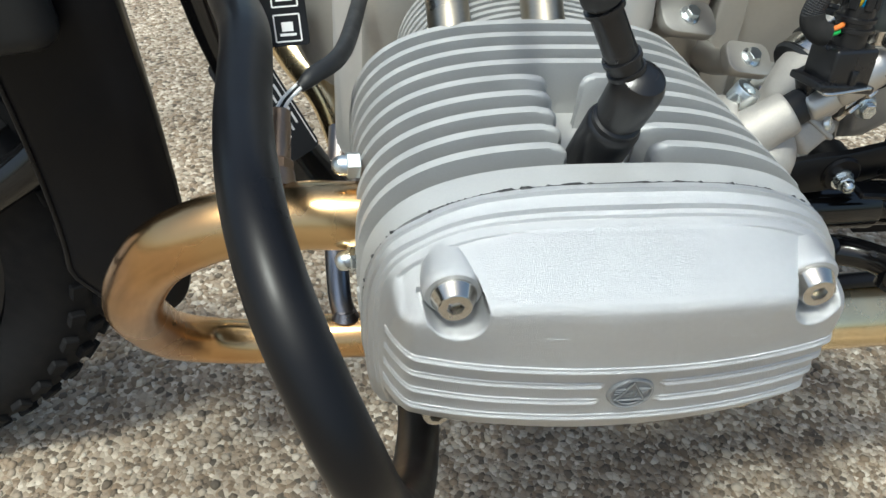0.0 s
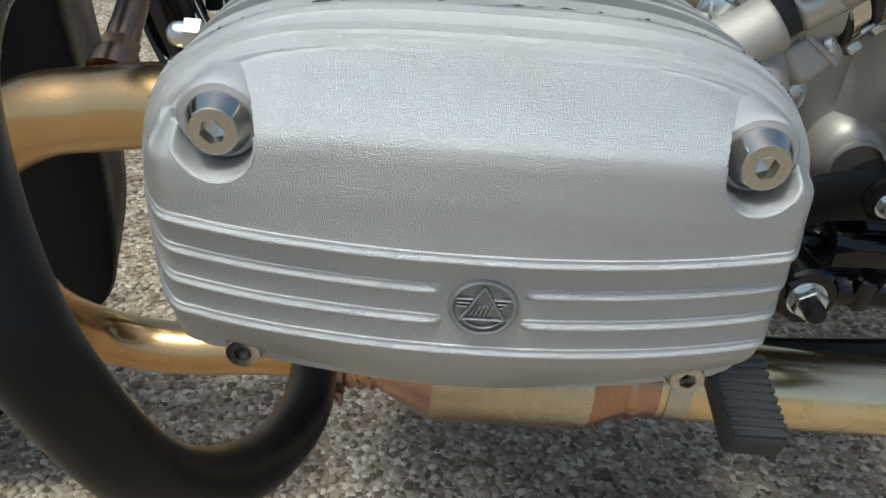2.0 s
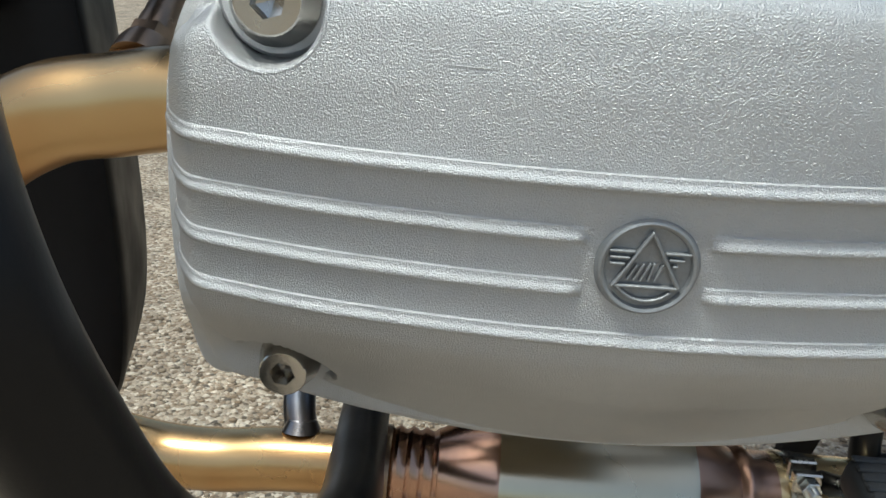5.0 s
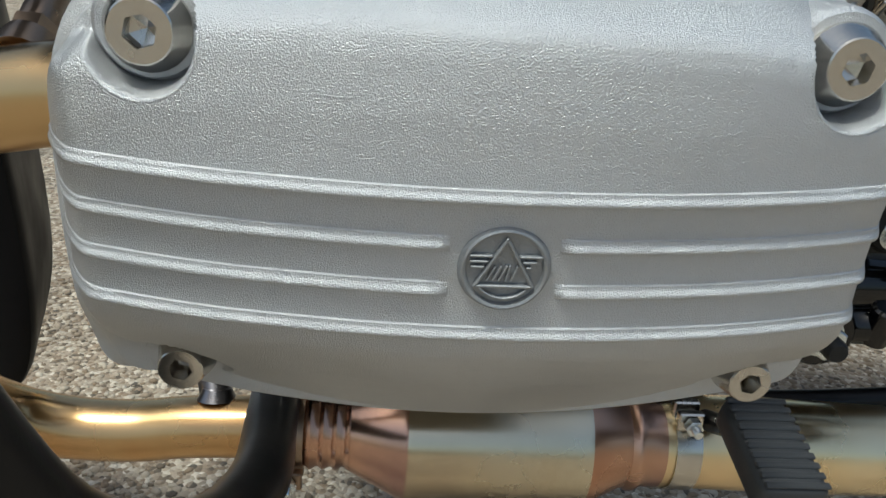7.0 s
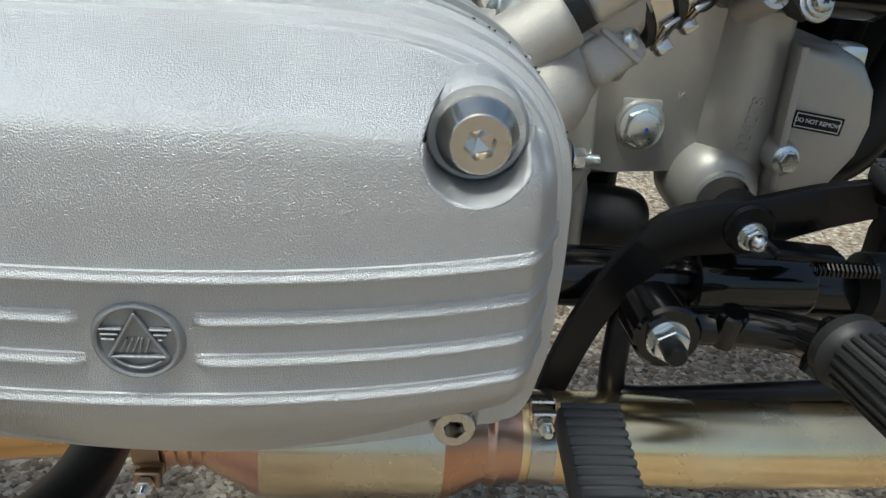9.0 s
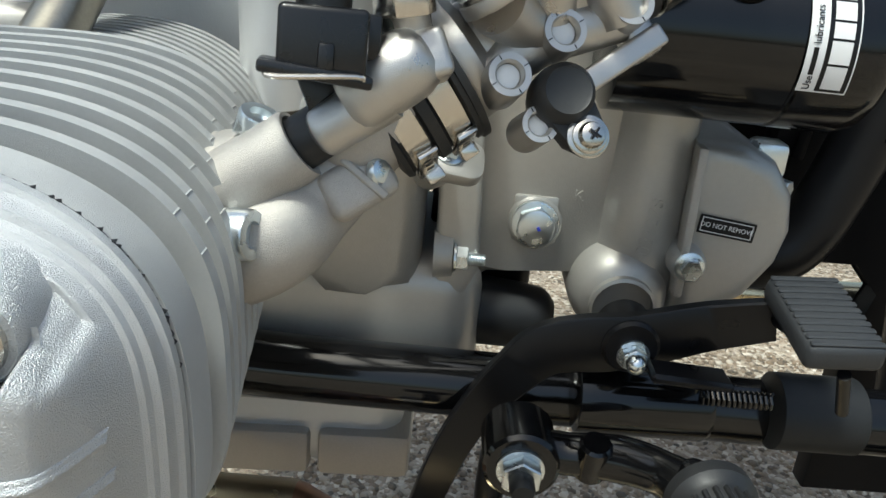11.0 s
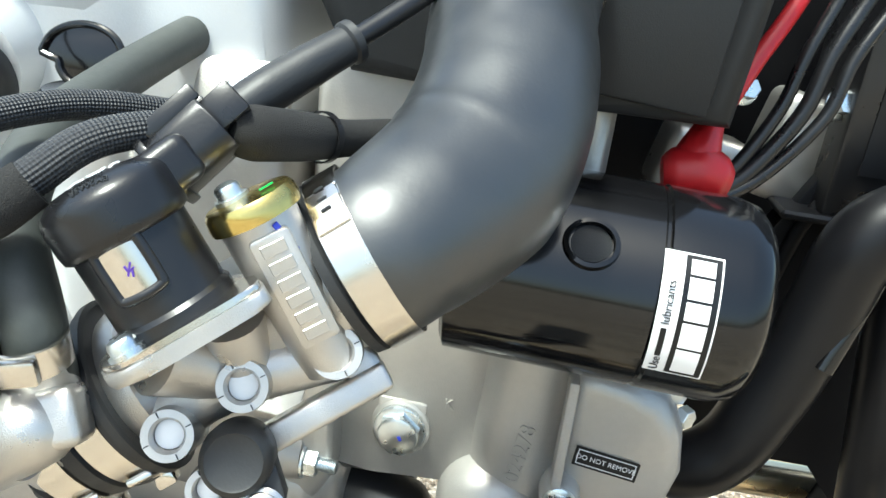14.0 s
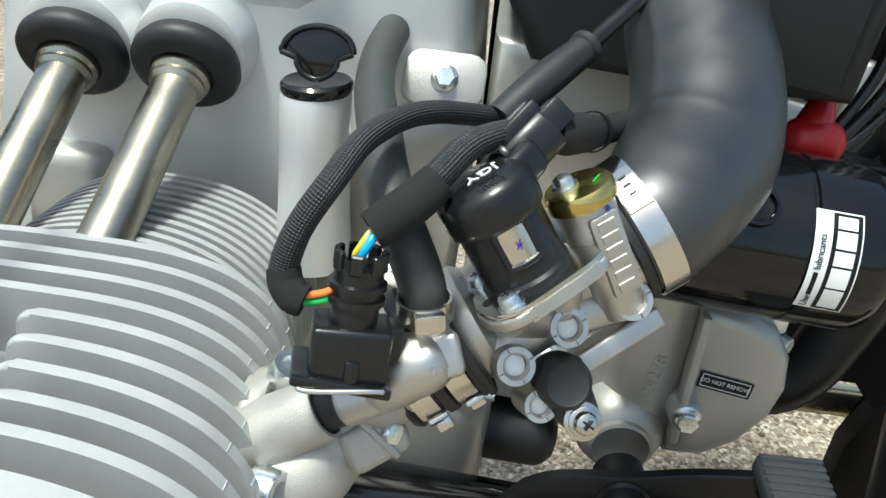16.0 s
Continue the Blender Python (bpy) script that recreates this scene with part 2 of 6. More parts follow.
def rrect(w, h, r, n=5):
    """Outline of a rounded rectangle."""
    out = []
    for cx, cy, a0 in ((w / 2 - r, h / 2 - r, 0), (-w / 2 + r, h / 2 - r, 90), (-w / 2 + r, -h / 2 + r, 180), (w / 2 - r, -h / 2 + r, 270)):
        for k in range(n + 1):
            a = radians(a0 + 90 * k / n)
            out.append((cx + r * math.cos(a), cy + r * math.sin(a)))
    return out


def hexagon(af):
    return [(af / math.sqrt(3) * math.cos(radians(60 * k)), af / math.sqrt(3) * math.sin(radians(60 * k))) for k in range(6)]


def hex_bolt(bm, m, af, h, washer=0.0, dome=False, stud=0.0, flange=0.0):
    """Hexagon head or nut along the frame's z, with washer, dome or protruding thread."""
    z = 0.0
    if washer:
        lathe(bm, [(washer, 0), (washer, 0.0015), (washer * 0.5, 0.0015)], m, 24)
        z = 0.0015
    if flange:
        lathe(bm, [(flange, z), (flange * 0.97, z + 0.0012), (af * 0.5, z + 0.0028)], m, 24)
        z += 0.001
    prism(bm, hexagon(af), z, z + h, m, af * 0.04, 1)
    z += h
    if dome:
        r = af * 0.44
        lathe(bm, [(r, z - 0.001), (r, z + r * 0.35), (r * 0.93, z + r * 0.75), (r * 0.7, z + r * 1.1), (r * 0.35, z + r * 1.3), (0, z + r * 1.36)], m, 20)
    if stud:
        p, k = [], 0.0
        while k < stud:
            p += [(af * 0.27, z + k), (af * 0.30, z + k + 0.0005)]
            k += 0.001
        lathe(bm, p + [(af * 0.24, z + stud), (0, z + stud)], m, 16)
    return bm


def socket_nut(bm, m, r, h):
    """Round cap nut with a tapered rim and a hexagonal socket."""
    lathe(bm, [(r * 0.98, 0), (r, 0.001), (r, h * 0.30), (r * 0.74, h * 0.97), (r * 0.70, h), (r * 0.46, h)], m, 30, caps=False)
    ho = [(r * 0.40 * math.cos(radians(60 * k)), r * 0.40 * math.sin(radians(60 * k))) for k in range(6)]
    top = [bm.verts.new(m @ Vector((x, y, h * 0.999))) for x, y in ho]
    bot = [bm.verts.new(m @ Vector((x, y, h * 0.45))) for x, y in ho]
    for k in range(6):
        j = (k + 1) % 6
        bm.faces.new((top[k], top[j], bot[j], bot[k]))
    rim = [bm.verts.new(m @ Vector((r * 0.46 * math.cos(radians(12 * k)), r * 0.46 * math.sin(radians(12 * k)), h))) for k in range(30)]
    for k in range(30):
        a, b = k * 6 // 30, ((k + 1) * 6 // 30) % 6
        q = [rim[k], rim[(k + 1) % 30], top[b]]
        if a != b:
            q.append(top[a])
        bm.faces.new(q)
    tip = bm.verts.new(m @ Vector((0, 0, h * 0.30)))
    for k in range(6):
        bm.faces.new((bot[k], bot[(k + 1) % 6], tip))
    return bm


def cross_screw(bm, m, r, h, washer=0.0):
    """Pan head screw with a plain domed head."""
    z = 0
    if washer:
        lathe(bm, [(washer, 0), (washer, 0.0012), (r, 0.0012)], m, 24)
        z = 0.0012
    lathe(bm, [(r, z), (r, z + h * 0.55), (r * 0.85, z + h * 0.85), (r * 0.5, z + h), (0, z + h * 1.02)], m, 22)
    return bm


# crossed bars laid on a screw head, coloured black as a recess's shade
def cross_mark(bm, m, r, h):
    for a in (0, 90):
        rbox(bm, (r * 1.1, r * 0.2, h * 0.12), m @ pose(0, 0, h, 0, 0, a), 0)
    return bm


def letters(name, text, size, m, mat, parent, depth=0.0002, align="CENTER"):
    """Raised or printed words in the built-in font, as a mesh."""
    cu = bpy.data.curves.new(name, "FONT")
    cu.body, cu.size, cu.extrude, cu.align_x, cu.align_y = text, size, depth, align, "CENTER"
    tmp = new(name + "_text", cu)
    me = bpy.data.meshes.new_from_object(tmp.evaluated_get(bpy.context.evaluated_depsgraph_get()))
    bpy.data.objects.remove(tmp)
    me.transform(PLACE @ m)
    me.materials.clear()
    me.materials.append(mat)
    ob = new(name, me)
    ob.parent = parent
    return ob


def superell(w, ht, hb, n, k):
    """Outline of k points: a squarish oval, taller or lower above than below."""
    out = []
    for i in range(k):
        a = 2 * math.pi * i / k
        c, s = math.cos(a), math.sin(a)
        x = w * math.copysign(abs(c) ** (2 / n), c)
        z = (ht if s > 0 else hb) * math.copysign(abs(s) ** (2 / n), s)
        out.append((x, z))
    return out


# ---------- ground ----------
def make_ground():
    def stone_mat(name, island):
        m = bpy.data.materials.new(name)
        m.use_nodes = True
        N, L = m.node_tree.nodes, m.node_tree.links
        b = N["Principled BSDF"]
        b.inputs["Roughness"].default_value = 0.85
        tc = N.new("ShaderNodeTexCoord")
        big = N.new("ShaderNodeTexNoise")
        big.inputs["Scale"].default_value, big.inputs["Detail"].default_value = 4, 6
        fine = N.new("ShaderNodeTexNoise")
        fine.inputs["Scale"].default_value, fine.inputs["Detail"].default_value = 500, 4
        ramp = N.new("ShaderNodeValToRGB")
        e = ramp.color_ramp.elements
        e[0].position, e[0].color = 0.0, (0.095, 0.078, 0.058, 1)
        e[1].position, e[1].color = 1.0, (0.60, 0.53, 0.43, 1)
        for p, c in ((0.25, (0.24, 0.175, 0.115, 1)), (0.5, (0.31, 0.25, 0.185, 1)), (0.78, (0.40, 0.34, 0.26, 1))):
            e.new(p).color = c
        for n in (big, fine):
            L.new(tc.outputs["Object"], n.inputs["Vector"])
        bp = N.new("ShaderNodeBump")
        if island:
            g = N.new("ShaderNodeNewGeometry")
            L.new(g.outputs["Random Per Island"], ramp.inputs["Fac"])
            L.new(fine.outputs["Fac"], bp.inputs["Height"])
            bp.inputs["Strength"].default_value, bp.inputs["Distance"].default_value = 0.5, 0.001
        else:
            v = N.new("ShaderNodeTexVoronoi")
            v.inputs["Scale"].default_value = 150
            L.new(tc.outputs["Object"], v.inputs["Vector"])
            hs = N.new("ShaderNodeSeparateColor")
            L.new(v.outputs["Color"], hs.inputs["Color"])
            L.new(hs.outputs["Red"], ramp.inputs["Fac"])
            bp.invert = True
            L.new(v.outputs["Distance"], bp.inputs["Height"])
            bp.inputs["Strength"].default_value, bp.inputs["Distance"].default_value = 0.9, 0.004
        mr = N.new("ShaderNodeMapRange")
        mr.inputs["From Min"].default_value, mr.inputs["From Max"].default_value = 0.3, 0.7
        mr.inputs["To Min"].default_value, mr.inputs["To Max"].default_value = 0.55, 1.15
        L.new(big.outputs["Fac"], mr.inputs["Value"])
        mul = N.new("ShaderNodeMix")
        mul.data_type, mul.blend_type = "RGBA", "MULTIPLY"
        mul.inputs["Factor"].default_value = 1.0
        L.new(ramp.outputs["Color"], mul.inputs["A"])
        L.new(mr.outputs["Result"], mul.inputs["B"])
        L.new(mul.outputs["Result"], b.inputs["Base Color"])
        L.new(bp.outputs["Normal"], b.inputs["Normal"])
        return m
    bm = bmesh.new()
    bmesh.ops.create_grid(bm, x_segments=40, y_segments=40, size=150)
    g = part("ground", bm, stone_mat("exposed_aggregate", False))
    tagged(g, "weathered pavement of exposed brown and grey aggregate", "ground", kind="structure")
    # small stones set in the surface near the machine
    ico = bmesh.new()
    bmesh.ops.create_icosphere(ico, subdivisions=1, radius=1.0)
    bv = np.array([v.co[:] for v in ico.verts])
    bf = [[v.index for v in f.verts] for f in ico.faces]
    ico.free()
    rng = np.random.default_rng(11)
    V, F = [], []
    for i in range(17000):
        x, y = rng.uniform(-0.85, 0.85), rng.uniform(-0.15, 1.15)
        r = 0.0022 + 0.0058 * rng.random() ** 1.6
        a = rng.uniform(0, 6.283)
        sh = bv * (1 + rng.uniform(-0.22, 0.22, (len(bv), 1))) * (r, r * rng.uniform(0.6, 1.0), r * 0.45)
        c, s_ = math.cos(a), math.sin(a)
        V.append(np.column_stack((x + sh[:, 0] * c - sh[:, 1] * s_, y + sh[:, 0] * s_ + sh[:, 1] * c, sh[:, 2] + r * 0.05)))
        F += [[k + 12 * i for k in f] for f in bf]
    me = bpy.data.meshes.new("gravel")
    me.from_pydata(np.concatenate(V).tolist(), [], F)
    me.materials.append(stone_mat("mixed_stone", True))
    me.shade_smooth()
    tagged(new("gravel", me), "brown, grey and tan pebbles set in the pavement", "gravel", kind="stuff")


make_ground()

# ---------- valve cover ----------
ZC = 0.550
PROF_Z = [0.440, 0.4815, 0.488, 0.495, 0.503, 0.511, 0.518, 0.524, 0.529, 0.533, 0.543, 0.556, 0.5685, 0.585, 0.598, 0.6025, 0.6055, 0.610, 0.6145, 0.619, 0.632]
PROF_Y = [0.075, 0.0305, 0.0235, 0.0155, 0.0065, -0.0015, -0.0065, -0.0097, -0.0108, -0.0112, -0.0115, -0.0125, -0.0145, -0.0150, -0.0146, -0.0138, -0.0115, -0.0035, 0.0070, 0.0205, 0.060]
_zf = np.arange(0.44, 0.6325, 0.0005)
_hw = np.hanning(11)[1:-1] / np.hanning(11)[1:-1].sum()
_yf = np.convolve(np.pad(np.interp(_zf, PROF_Z, PROF_Y), 4, mode="edge"), _hw, "valid")
CW, CT, CB, CN = 0.1045, 0.0690, 0.0685, 3.8


def smooth01(t):
    t = min(1.0, max(0.0, t))
    return t * t * (3 - 2 * t)


def cover_low(x, hb):
    """Depth of the cover's lower edge below its centre line: a shallow arc."""
    return hb - 0.0135 * min(1.1, abs(x) / 0.095) ** 2


def cover_outline(w, ht, hb, n, k):
    """Outline of the cover: arched top, straight sides that lean in, tight lower corners, bowed lower edge."""
    half = k // 2
    top = superell(w, ht, hb, n, 2 * half)[:half]
    xc = w - 0.0135
    zc = -cover_low(xc, hb)
    low = [(-w + 0.003 * (t / 12) ** 2, -0.043 * t / 12) for t in range(13)]
    a, b, c = Vector((-w + 0.003, -0.043)), Vector((-w + 0.0045, zc - 0.001)), Vector((-xc, zc))
    for t in range(1, 9):
        t /= 8
        p = a * (1 - t) ** 2 + b * 2 * t * (1 - t) + c * t * t
        low.append((p.x, p.y))
    low += [(x, -cover_low(x, hb)) for x in np.linspace(-xc, 0, 30)[1:]]
    low += [(-x, z) for x, z in low[-2::-1]]
    L = np.array(low)
    d = np.concatenate(([0], np.cumsum(np.hypot(*np.diff(L, axis=0).T))))
    q = np.linspace(0, d[-1], half + 1)[:-1]
    return top + list(zip(np.interp(q, d, L[:, 0]).tolist(), np.interp(q, d, L[:, 1]).tolist()))


def cover_y(x, z, carve=True):
    """Depth of the cover's face at x, z."""
    q = min(0.93, abs(x) / CW)
    loc = (1 - q ** CN) ** (1 / CN) if z > ZC else cover_low(x, CB) / CB
    zz = ZC + (z - ZC) / (1 - (1 - loc) * smooth01(abs(z - ZC) / 0.05))
    y = float(np.interp(zz, _zf, _yf))
    y += 0.0115 * min(1.0, abs(x) / 0.0965) ** 2.2
    d = abs(x) - 0.0962
    y += 2.2 * 0.5 * (d + math.hypot(d, 0.0018))
    if carve:
        for s in (-1, 1):
            d = math.hypot(x - s * 0.0797, z - 0.5975)
            if d < 0.0165:
                y = y + (max(y, 0.010) - y) * (1 - smooth01((d - 0.0126) / 0.0012))
            d = math.hypot((x - s * 0.0810) * 0.9, z - 0.5040)
            if d < 0.017:
                y = y + (max(y, 0.031) - y) * (1 - smooth01((d - 0.0112) / 0.0012))
    return y


def back_set(z):
    """How far the rim of the cover lies back along its lower edge."""
    return smooth01((-z - 0.030) / 0.02)


def make_cover():
    root = thing("valve_cover", "satin silver cast aluminium cylinder head cover with raised ribs", "engine cover")
    bm = bmesh.new()
    K = 420
    rows = []
    for y, gw, gh, gb, ex in ((0.0400, 0.0086, 0.0104, 0.0050, 3.1), (0.0372, 0.0084, 0.0102, 0.0050, 3.1), (0.0366, 0.0066, 0.0080, 0.0036, 3.2), (0.0346, 0.0062, 0.0072, 0.0034, 3.2), (0.0341, 0.0070, 0.0075, 0.0040, 3.3),
                              (0.0306, 0.0064, 0.0058, 0.0038, 3.4), (0.0300, 0.0042, 0.0034, 0.0022, 3.5), (0.0276, 0.0036, 0.0026, 0.0018, 3.6), (0.0270, 0.0020, 0.0011, 0.0010, 3.7), (0.0225, 0.0006, 0.0003, 0.0004, 3.8)):
        rows.append([bm.verts.new((x, y + back_set(z) * (0.0085 - (y - 0.0225) * 0.40), ZC + z)) for x, z in cover_outline(CW + gw, CT + gh, CB + gb, ex, K)])
    base = cover_outline(CW, CT, CB, CN, K)
    S = [1.0 - 0.45 * (i / 80) for i in range(0, 81)] + [0.55 - 0.55 * (i / 30) for i in range(1, 30)]
    for s in S:
        ring = []
        for x, z in base:
            px, pz = x * s, ZC + z * s
            y = cover_y(px, pz)
            rim = 0.0222 + 0.0085 * back_set(z * s)
            if s > 0.985 and z > -0.03:
                y = y + (0.0222 - y) * smooth01((s - 0.985) / 0.015) * 0.5
            ring.append(bm.verts.new((px, min(y, rim), pz)))
        rows.append(ring)
    for A, B in zip(rows, rows[1:]):
        for k in range(K):
            bm.faces.new((A[k], A[(k + 1) % K], B[(k + 1) % K], B[k]))
    c = bm.verts.new((0, cover_y(0, ZC), ZC))
    for k in range(K):
        bm.faces.new((rows[-1][k], rows[-1][(k + 1) % K], c))
    bm.faces.new(rows[0])
    part("cover_body", bm, COVER, root, sharp=28)
    # raised ribs across the lower face
    for z0, gap in ((0.5672, False), (0.5552, True), (0.5432, True), (0.5314, False)):
        for lo, hi in (((-0.1042, -0.0122), (0.0135, 0.1042)) if gap else ((-0.1042, 0.1042),)):
            bm = bmesh.new()
            xs = np.linspace(lo, hi, 150 if not gap else 76)
            secs = []
            for x in xs:
                z = z0 + 0.0022 * (x / 0.1) ** 2 + 0.0006 * smooth01((abs(x) - 0.096) / 0.01)
                end = 1.0
                if gap:
                    end = min(1.0, abs(x - (hi if hi < 0 else lo)) / 0.003 + 0.05)
                sec = []
                for dz, h in ((0.0026, -0.0005), (0.0021, 0.0006), (0.0013, 0.0007), (0.0008, 0.0009), (0.0003, 0.0017), (-0.0005, 0.0020), (-0.0012, 0.0016), (-0.0017, 0.0004), (-0.0020, -0.0006)):
                    sec.append(bm.verts.new((x, cover_y(x, z + dz, False) - h * end, z + dz)))
                secs.append(sec)
            for A, B in zip(secs, secs[1:]):
                for i in range(len(A) - 1):
                    bm.faces.new((A[i], A[i + 1], B[i + 1], B[i]))
            part("rib", bm, COVER, root, sharp=60)
    # bosses that hold the cap nuts, in rounded recesses
    for s in (-1, 1):
        bm = bmesh.new()
        rings = []
        for r, dy in ((0.0145, 0.0005), (0.0139, -0.00005), (0.0134, 0.0001), (0.0130, 0.0008), (0.0127, 0.0024), (0.0125, 0.0060), (0.0123, None), (0.0060, None)):
            rings.append([])
            for k in range(61):
                a = radians(170 + 200 * k / 60)
                x, z = s * 0.0797 + r * math.cos(a), 0.5975 + r * math.sin(a)
                y = 0.0098 if dy is None else min(0.0096, cover_y(x, z, False) + dy)
                rings[-1].append(bm.verts.new((x, y, z)))
        for A, B in zip(rings, rings[1:]):
            for k in range(60):
                bm.faces.new((A[k], A[k + 1], B[k + 1], B[k]))
        part("nut_recess", bm, COVER, root, sharp=70)
        bm = bmesh.new()
        m = axes((s * 0.0797, 0.043, 0.6005), (0, -1, -0.06))
        lathe(bm, [(0.0098, 0), (0.0104, 0.008), (0.0118, 0.018), (0.0127, 0.026), (0.0130, 0.033), (0.0127, 0.0360), (0.0118, 0.0372), (0, 0.0372)], m, 44)
        part("nut_boss", bm, COVER, root, sharp=50)
        bm = bmesh.new()
        socket_nut(bm, axes((s * 0.0797, 0.0068, 0.5980), (0, -1, 0), (1, 0, 0.3)), 0.0100, 0.0092)
        part("cap_nut", bm, NICKEL, root, "polished steel cap nut with hex socket", 16)
        bm = bmesh.new()
        lathe(bm, [(0.0108, 0), (0.0113, 0.0004), (0.0113, 0.0014), (0.009, 0.0016)], axes((s * 0.0797, 0.0080, 0.5982), (0, -1, 0)), 36)
        part("nut_washer", bm, NICKEL, root)
        bm = bmesh.new()
        socket_nut(bm, axes((s * 0.081, 0.0290, 0.5035), (0, -1, 0), (1, 0, -0.2)), 0.0085, 0.0140)
        part("lower_nut", bm, NICKEL, root, "polished steel cap nut with hex socket", 16)
    # round badge with a triangle and wings
    bz = 0.5497
    by = cover_y(0, bz) - 0.0002
    bm = bmesh.new()
    mb = axes((0.0008, by, bz), (0, -1, -0.055), (1, 0, 0))
    lathe(bm, [(0.0120, -0.002), (0.0108, 0.0004), (0.0104, 0.0014), (0.0099, 0.0017), (0.0093, 0.0014), (0.0089, 0.0003), (0, 0.0003)], mb, 56)
    badge = part("badge", bm, BADGE, root, "round cast badge with triangle emblem")
    bm = bmesh.new()

    def stroke(x0, y0, x1, y1, w, h=0.0014):
        d = math.hypot(x1 - x0, y1 - y0)
        rbox(bm, (d + w, w, h), mb @ pose((x0 + x1) / 2, (y0 + y1) / 2, h / 2 + 0.0003, 0, 0, math.degrees(math.atan2(y1 - y0, x1 - x0))), w * 0.3, 1)
    stroke(0, 0.0078, -0.0068, -0.0042, 0.0008)
    stroke(0, 0.0078, 0.0068, -0.0042, 0.0008)
    stroke(-0.0068, -0.0042, 0.0068, -0.0042, 0.0008)
    for i, y in enumerate((0.0036, 0.0022, 0.0008)):
        stroke(-0.0082 + 0.0002 * i, y, -0.0034 - 0.0009 * i, y, 0.0006)
        stroke(0.0034 + 0.0009 * i, y, 0.0082 - 0.0002 * i - 0.001 * i, y, 0.0006)
    for x0, x1 in ((-0.0040, -0.0024), (-0.0026, -0.0010), (-0.0012, 0.0004), (0.0004, 0.0012), (0.0018, 0.0030)):
        stroke(x0, -0.0028, x1, 0.0010 - abs(x0) * 0.1, 0.0005, 0.0011)
    for k in range(9):
        a, b2 = radians(215 + 11 * k), radians(215 + 11 * (k + 1))
        stroke(0.0074 * math.cos(a), 0.0074 * math.sin(a), 0.0074 * math.cos(b2), 0.0074 * math.sin(b2), 0.0007)
    part("emblem_relief", bm, BADGE, badge)
    # light scratches on the face
    for x0, z0, x1, z1 in ((-0.0445, 0.5885, -0.0335, 0.5882), (0.0485, 0.5835, 0.0515, 0.5850)):
        bm = bmesh.new()
        tube(bm, [(x0 + (x1 - x0) * t, cover_y(x0 + (x1 - x0) * t, z0 + (z1 - z0) * t) - 0.00004, z0 + (z1 - z0) * t + 0.0001 * math.sin(9 * t)) for t in (0, 0.35, 0.7, 1)],
             [0.00005, 0.00016, 0.00014, 0.00004], 6, 3)
        part("scratch", bm, COVER, root)
    # ragged gasket lip
    bm = bmesh.new()
    K = 520
    rng = random.Random(4)
    a, b = [], []
    for x, z in cover_outline(CW + 0.0083, CT + 0.0101, CB - 0.004, 3.1, K):
        j = 1 + (rng.uniform(-0.002, 0.010) if z > 0.02 and rng.random() < 0.30 else -0.003)
        a.append(bm.verts.new((x * j, 0.0401 + rng.uniform(-0.0006, 0.0001), ZC + z * j)))
        b.append(bm.verts.new((x * j, 0.0412 + rng.uniform(-0.0004, 0.0003), ZC + z * j)))
    for k in range(K):
        bm.faces.new((a[k], a[(k + 1) % K], b[(k + 1) % K], b[k]))
    bm.faces.new(a)
    bm.faces.new(b)
    gasket = tagged(part("gasket", bm, GASKET, None, sharp=180), "torn black gasket edge between cover and cylinder head", "gasket")
    # the cover reaches a little further towards the exhaust side
    for ob in [*root.children_recursive, gasket]:
        for v in ob.data.vertices:
            v.co.x -= 0.0020 * smooth01((-v.co.x - 0.048) / 0.016) + 0.0038 * smooth01((-v.co.x - 0.089) / 0.014)


make_cover()


# ---------- cylinder head ----------
def notched(w, ht, hb, n, k, notch):
    """Fin outline with a square pocket cut into its top, corners rounded."""
    pts = superell(w, ht, hb, n, k)
    if not notch:
        return pts
    x0, x1, zb = notch
    r = 0.007
    top = [p for p in pts if p[1] > 0.02]
    z_at = lambda x: float(np.interp(x, [p[0] for p in sorted(top)], [p[1] for p in sorted(top)]))
    keep_r = [p for p in pts if p[1] > 0 and p[0] > x1 + r]
    keep_l = [p for p in pts if p[1] > 0 and p[0] < x0 - r]
    low = [p for p in pts if p[1] <= 0]
    cut = []
    for t in range(5):
        a = radians(90 + 22.5 * t)
        cut.append((x1 + r + r * math.cos(a), z_at(x1 + r) - r + r * math.sin(a)))
    cut += [(x1, zb), (x0, zb)]
    for t in range(5):
        a = radians(22.5 * t)
        cut.append((x0 - r + r * math.cos(a), z_at(x0 - r) - r + r * math.sin(a)))
    return keep_r + cut + keep_l + low


